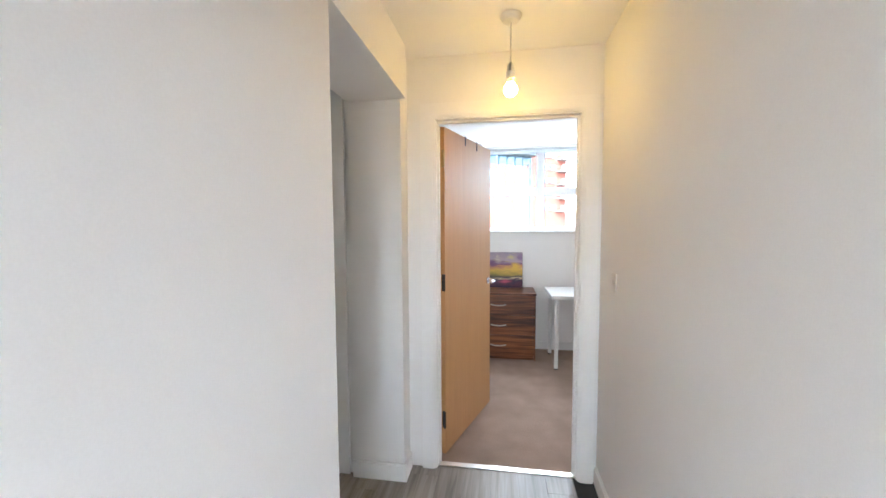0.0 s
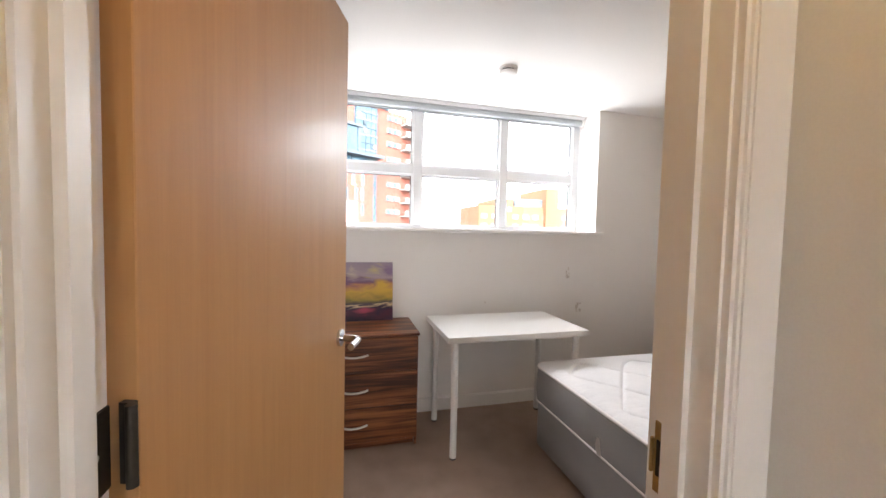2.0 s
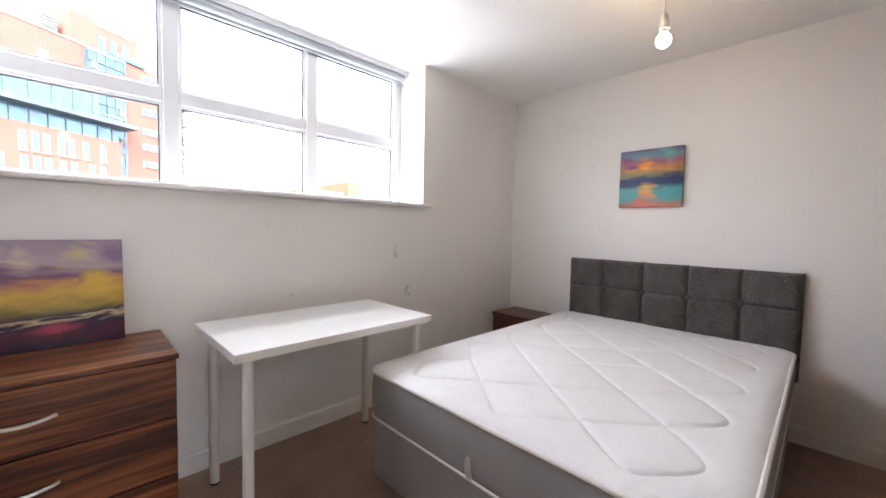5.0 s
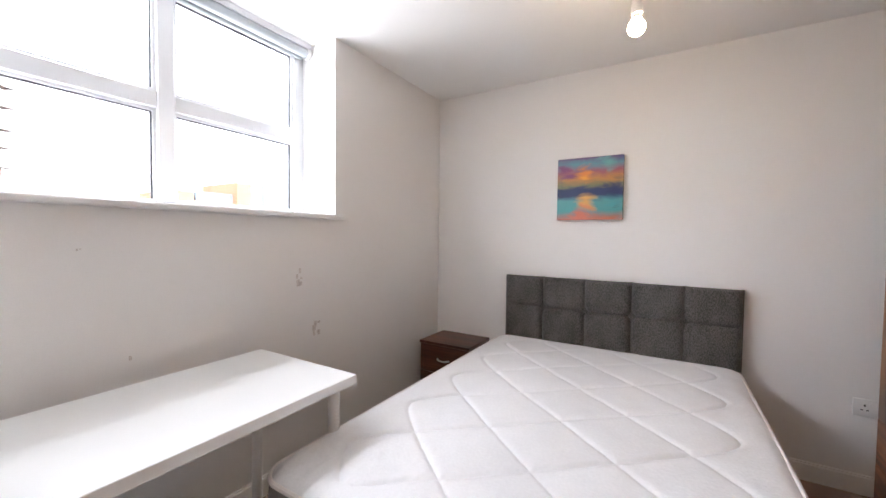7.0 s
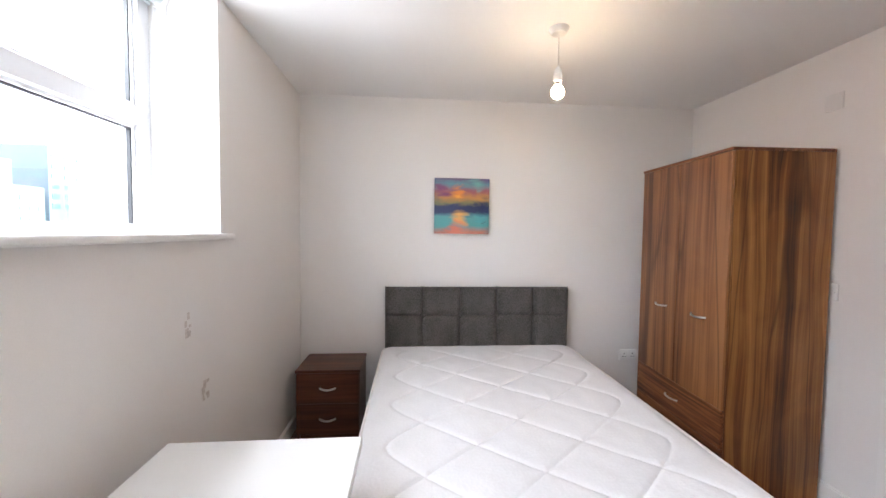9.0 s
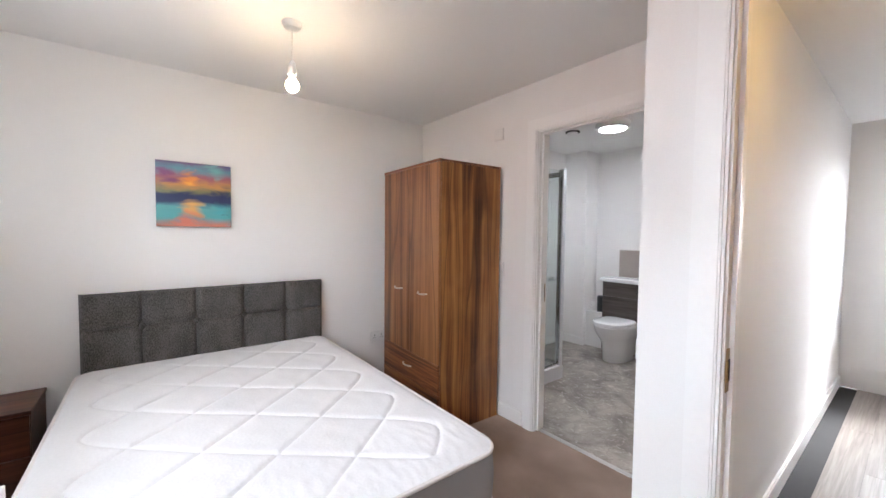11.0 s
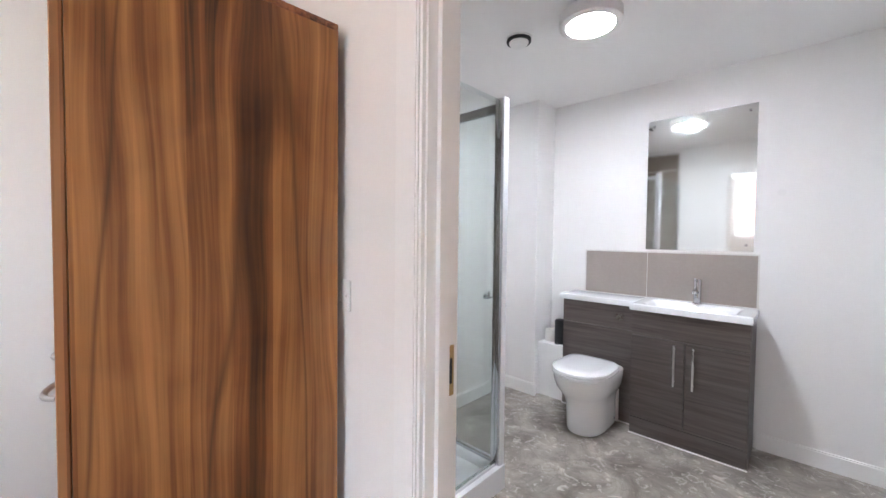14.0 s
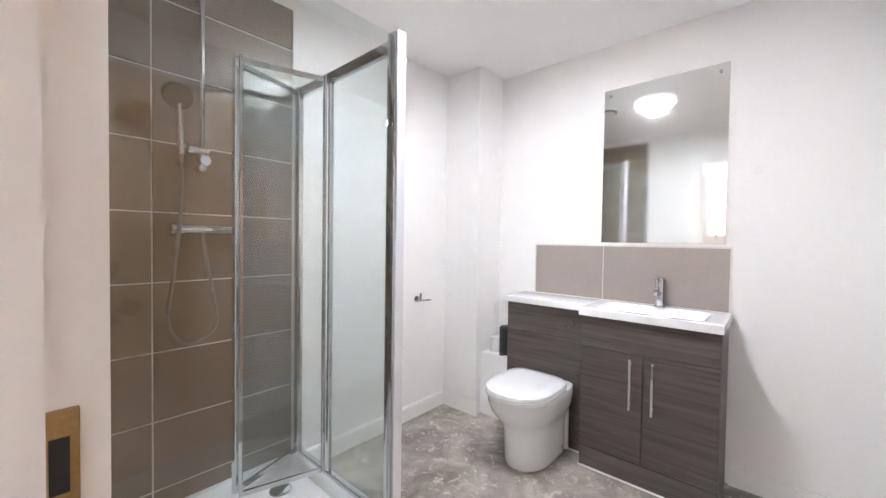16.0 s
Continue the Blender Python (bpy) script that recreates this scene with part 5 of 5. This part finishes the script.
tube(m, [(-0.07, 0.075, 1.50), (-0.082, 0.080, 1.56), (-0.098, 0.088, 1.63), (-0.11, 0.094, 1.68)], 0.012, 12)
hd = part("handset", m, CHROME, sh)
m = B()
rod(m, (-0.10, 0.100, 1.708), (-0.13, 0.098, 1.694), 0.047, 28)
part("spray_plate", m, IRON, hd, "dark round spray plate")
m = B()
rod(m, (-0.092, 0.1006, 1.712), (-0.0995, 0.1001, 1.7082), 0.044, 28)
part("head_back", m, CHROME, hd)
loop = [Vector(p) for p in ((-0.07, 0.075, 1.51), (-0.07, 0.074, 1.41), (-0.07, 0.082, 1.226), (-0.07, 0.109, 0.982), (-0.07, 0.122, 0.882), (-0.07, 0.098, 0.80), (-0.07, 0.054, 0.765), (-0.07, 0.003, 0.776),
                            (-0.07, -0.045, 0.835), (-0.066, -0.035, 0.946), (-0.06, -0.012, 1.09), (-0.05, -0.002, 1.197))]
hose = []
for i in range(len(loop) - 1):
    p0, p1, p2, p3 = loop[max(i - 1, 0)], loop[i], loop[i + 1], loop[min(i + 2, len(loop) - 1)]
    for q in (0, 0.25, 0.5, 0.75):
        hose.append(0.5 * (2 * p1 + (p2 - p0) * q + (2 * p0 - 5 * p1 + 4 * p2 - p3) * q * q + (3 * p1 - p0 - 3 * p2 + p3) * q ** 3))
hose.append(loop[-1])
part("hose", tube(B(), hose, 0.0068, 10), HOSE, sh, "ribbed steel shower hose")


# ---------------------------------------------------------------- outside
structure("ground", box(B(), -1500, 4.6, -8.2, 1500, 1500, -8.0), ASPHALT, "dark asphalt ground far below the window")
# pale box added to brighten the dark strip along the horizon
structure("backdrop_horizon", box(B(), -500, 300, -8, 700, 310, 10), STONE, "plain pale box added over the dark horizon")
PO, PU = Vector((-2.885, 56.24, 0)), math.degrees(math.atan2(0.534, 0.845))
tw = thing("red_brick_block", "tall red brick and glass apartment block", "apartment block", PO.x, PO.y, -8.0, PU)
Z = 8.0


def face_box(name, s0, s1, z0, z1, d0, d1, material, parent=None, label="", bev=0.0):
    """A box on the front of a block: s along it, d out of it towards the viewer (negative) or back."""
    return part(name, box(B(), s0, d0, z0 + Z, s1, d1, z1 + Z, bev, 1), material, parent or tw, label, smooth=False)


low = face_box("wall", -14, 9.4, -8, 10.75, 0, 9, BRICK, label="red brick lower wall")
for row, (zt, zb) in enumerate(((10.0, 8.15), (7.6, 5.85), (5.3, 3.6))):
    for s in (-9.3, -7.4, -5.4, -3.4, -1.6, 0.4, 1.4, 2.3, 3.5, 4.4, 5.75, 7.45) if row != 1 else (-9.3, -7.0, -5.0, -3.0, -1.2, 0.5, 1.5, 2.4, 3.6, 4.6, 6.3, 7.4):
        wd = face_box("window", s - 0.26, s + 0.26, zb, zt, -0.04, 0.12, CITY_GLASS, low)
        face_box("frame", s - 0.32, s - 0.261, zb - 0.06, zt + 0.06, -0.09, 0.1, STONE, low)
        face_box("sill", s - 0.32, s + 0.34, zb - 0.16, zb - 0.061, -0.14, 0.1, STONE, low)
band = face_box("glass_band", -14, 9.35, 10.8, 12.45, 0.5, 8, CITY_GLASS, label="set-back glazed storey")
for k in range(16):
    face_box("mullion", -13.8 + k * 1.5, -13.7 + k * 1.5, 10.8, 12.45, 0.38, 0.55, STEEL_BLUE, band)
slab_b = face_box("blue_bay", -14, 6.45, 12.95, 16.5, -0.8, 8, CITY_GLASS, label="projecting blue glass bay")
face_box("roof_slab", -14.2, 6.7, 16.5, 16.85, -1.2, 8, STEEL_BLUE, slab_b)
face_box("floor_slab", -14.2, 10.8, 12.46, 12.94, -1.1, 8, STEEL_BLUE, slab_b)
for k in range(12):
    face_box("mullion", -13.9 + k * 1.8, -13.75 + k * 1.8, 12.95, 16.5, -0.92, -0.7, STEEL_BLUE, slab_b)
face_box("end_wall", 6.0, 6.46, 12.95, 16.5, -0.95, 8, STEEL_BLUE, slab_b)
mid = face_box("mid_wall", -14, 6.8, 16.9, 21.0, 1.5, 10, BRICK, label="red brick middle wall")
face_box("window", 2.6, 3.5, 17.6, 18.9, 1.42, 1.6, STONE, mid), face_box("parapet", -14, 6.8, 21.0, 21.15, 1.4, 10, STONE, mid)
gl = face_box("glass_corner", 6.8, 10.75, -8, 20.9, 0.9, 9, CITY_GLASS, label="glazed corner bay with white floor bands")
for k in range(14):
    face_box("floor_band", 6.7, 10.8, 20.6 - k * 1.15, 20.75 - k * 1.15, 0.76, 1.0, STEEL_BLUE if k % 2 else STONE, gl)
for k in range(4):
    face_box("mullion", 7.6 + k * 0.95, 7.68 + k * 0.95, 5, 20.9, 0.8, 0.95, STEEL_BLUE, gl)
rnd = random.Random(11)
for k in range(16):
    s, z = 7.0 + 0.95 * rnd.randrange(4), 20.75 - 1.15 * rnd.randrange(1, 13)
    face_box("opening_light", s + 0.05, s + 0.55, z - 0.9, z - 0.25, 0.7, 0.89, STONE if k % 3 else STEEL_BLUE, gl)
hi = face_box("tower_wall", 5.9, 13.2, 16, 24.85, 2.2, 12, BRICK, label="upper red brick tower")
for s in (9.0, 10.3, 11.7):
    face_box("window", s - 0.35, s + 0.35, 21.3, 23.1, 2.1, 2.3, CITY_GLASS, hi)
for k in range(11):
    face_box("sign_bar", 8.7 + k * 0.33, 8.9 + k * 0.33, 24.15, 24.5, 2.1, 2.2, STONE, hi, "pale sign strokes")
face_box("glass_canopy", 9.4, 13.3, 20.95, 21.5, 0.9, 3.0, CITY_GLASS, hi)
wh = face_box("plant_room", -14, 5.3, 21.2, 23.4, 3.0, 10, STONE, label="white louvred rooftop plant room")
for k in range(6):
    face_box("louvre", 3.8, 5.32, 21.4 + k * 0.33, 21.5 + k * 0.33, 2.88, 3.0, STEEL_BLUE, wh)
rt = face_box("end_tower_wall", 10.8, 18.2, -8, 20.9, 1.2, 11, BRICK, label="red brick end tower with balconies")
for z in (19.8, 17.8, 15.6, 13.1, 11.1, 8.9, 6.6, 4.4):
    st = face_box("window_strip", 12.9, 15.9, z - 0.45, z + 0.4, 1.08, 1.3, STONE, rt, "pale window strip")
    face_box("pane", 13.0, 13.8, z - 0.38, z + 0.34, 1.0, 1.079, CITY_GLASS, st), face_box("pane", 14.3, 15.0, z - 0.38, z + 0.34, 1.0, 1.079, CITY_GLASS, st)
    bl = face_box("balcony", 15.95, 18.6, z - 0.75, z - 0.55, -0.3, 1.2, STONE, rt, "white balcony slab")
    face_box("balustrade", 15.95, 18.6, z - 0.549, z + 0.25, -0.28, -0.2, STONE, bl)


def far_block(name, label, x0, x1, y, top, material, rows, cols, wm, category="building"):
    k = thing(name, label, category, x0, y, -8.0)
    body = part("wall", box(B(), 0, 0, 0, x1 - x0, 12, top + 8), material, k, smooth=False)
    for r in range(rows):
        for c in range(cols):
            sx, sz = (x1 - x0) / cols, 1.9
            z0 = top + 8 - 1.6 - r * sz
            part("window", box(B(), sx * (c + 0.22), -0.12, z0 - 0.9, sx * (c + 0.78), 0.05, z0), wm, body, smooth=False)
    return k


far_block("low_orange_block", "low orange brick block with a flat roof", 26.0, 46.0, 70, 6.6, ORANGE, 2, 9, STONE)
far_block("orange_stair_tower", "orange brick stair tower above the low roofs", 40.0, 42.8, 69, 10.4, ORANGE, 1, 1, ORANGE)
far_block("grey_roof_pavilion", "grey-clad rooftop storey between orange walls", 33.8, 40.0, 70.5, 8.2, STEEL_BLUE, 1, 5, CITY_GLASS)
far_block("orange_gable", "small orange brick gable block", 29.8, 33.0, 69.5, 8.0, ORANGE, 1, 2, STONE)
g1 = far_block("mint_apartment_block", "pale mint apartment block with a grey crown", 53.0, 69.5, 70, 12.6, MINT, 5, 6, STEEL_BLUE)
part("crown", box(B(), 1.3, 1.0, 20.6, 13.0, 11, 25.2), STEEL_BLUE, g1, "grey-blue glazed top storeys", smooth=False)
part("crown", box(B(), 13.0, 1.5, 20.6, 16.3, 11, 22.8), STEEL_BLUE, g1, smooth=False)
for r in range(4):
    part("balcony", box(B(), -0.6, -0.9, 13.2 + 1.9 * r, 3.6, 0, 13.5 + 1.9 * r), STONE, g1, smooth=False)
far_block("stepped_mint_wing", "lower mint wing stepping down", 69.6, 76.0, 71, 8.6, MINT, 3, 4, STEEL_BLUE)
far_block("slate_tower", "slate-grey apartment tower in the distance", 78.0, 86.0, 72, 17.0, STEEL_BLUE, 6, 3, CITY_GLASS)
far_block("white_apartment_block", "white apartment block with small windows", 86.2, 104.0, 72, 15.6, STONE, 6, 7, STEEL_BLUE)
far_block("pale_front_block", "pale low apartment block in front", 82.0, 100.0, 69, 9.8, STONE, 3, 8, STEEL_BLUE)
ms = thing("mast_light", "tall slim lighting mast with a crosshead", "street light", 87.5, 66, -8.0)
m = B()
rod(m, (0, 0, 0), (0, 0, 44.5), 0.22, 10, 0.12)
part("pole", m, STEEL_BLUE, ms)
part("crosshead", box(B(), -2.4, -0.15, 44.4, 2.4, 0.15, 44.7), STEEL_BLUE, ms, smooth=False)
for s in (-2.1, 0, 2.1):
    part("lantern", box(B(), s - 0.5, -0.4, 44.0, s + 0.5, 0.4, 44.39, 0.1, 1), STEEL_BLUE, ms)

# ---------------------------------------------------------------- pieces of floors and walls, last
for i in range(17):
    x0 = -1.1 + i * 0.15
    off = (i * 0.37) % 0.9
    y = -2.0 - off
    while y < 1.61:
        ya, yb = max(y, -2.0), min(y + 1.2, 1.605)
        if yb - ya > 0.05 and x0 + 0.149 < 1.421:
            me_b = box(B(), x0, ya, -0.0058, min(x0 + 0.149, 1.419), yb - 0.0012, 0.0)
            pl = mesh_ob("plank", me_b, PLANK, False)
            pl.parent = hall_floor
        y += 1.2

wall_tiles = thing("shower_tiling", "taupe wall tiles with pale grout in the shower", "tiling", 3.78, 0, 0, kind="structure")
part("grout_bed", box(B(), -0.008, -0.062, 0.10, -0.0005, 0.769, 2.285), GROUT, wall_tiles, "pale grout", smooth=False)
part("edge_trim", box(B(), -0.013, -0.0665, 0.10, -0.0005, -0.0622, 2.289), UPVC, wall_tiles, "white tile edge trim", smooth=False)
for r in range(9):
    z1 = 2.282 if r == 0 else 2.3545 - r * 0.27
    z0 = max(2.09 - r * 0.27, 0.12)
    for y0, y1 in ((-0.060, 0.486), (0.4915, 0.768)):
        part("tile", box(B(), -0.0115, y0, z0, -0.0082, y1, z1, 0.0008, 1), TILE, wall_tiles, smooth=False)
north_tiles = thing("shower_tiling", "taupe wall tiles on the shower end wall", "tiling", 0, 0.77, 0, kind="structure")
part("grout_bed", box(B(), 3.045, -0.008, 0.10, 3.768, -0.0005, 2.285), GROUT, north_tiles, smooth=False)
for r in range(9):
    z1 = 2.282 if r == 0 else 2.3545 - r * 0.27
    z0 = max(2.09 - r * 0.27, 0.12)
    for x0, x1 in ((3.047, 3.4665), (3.47, 3.766)):
        part("tile", box(B(), x0, -0.0115, z0, x1, -0.0082, z1, 0.0008, 1), TILE, north_tiles, smooth=False)
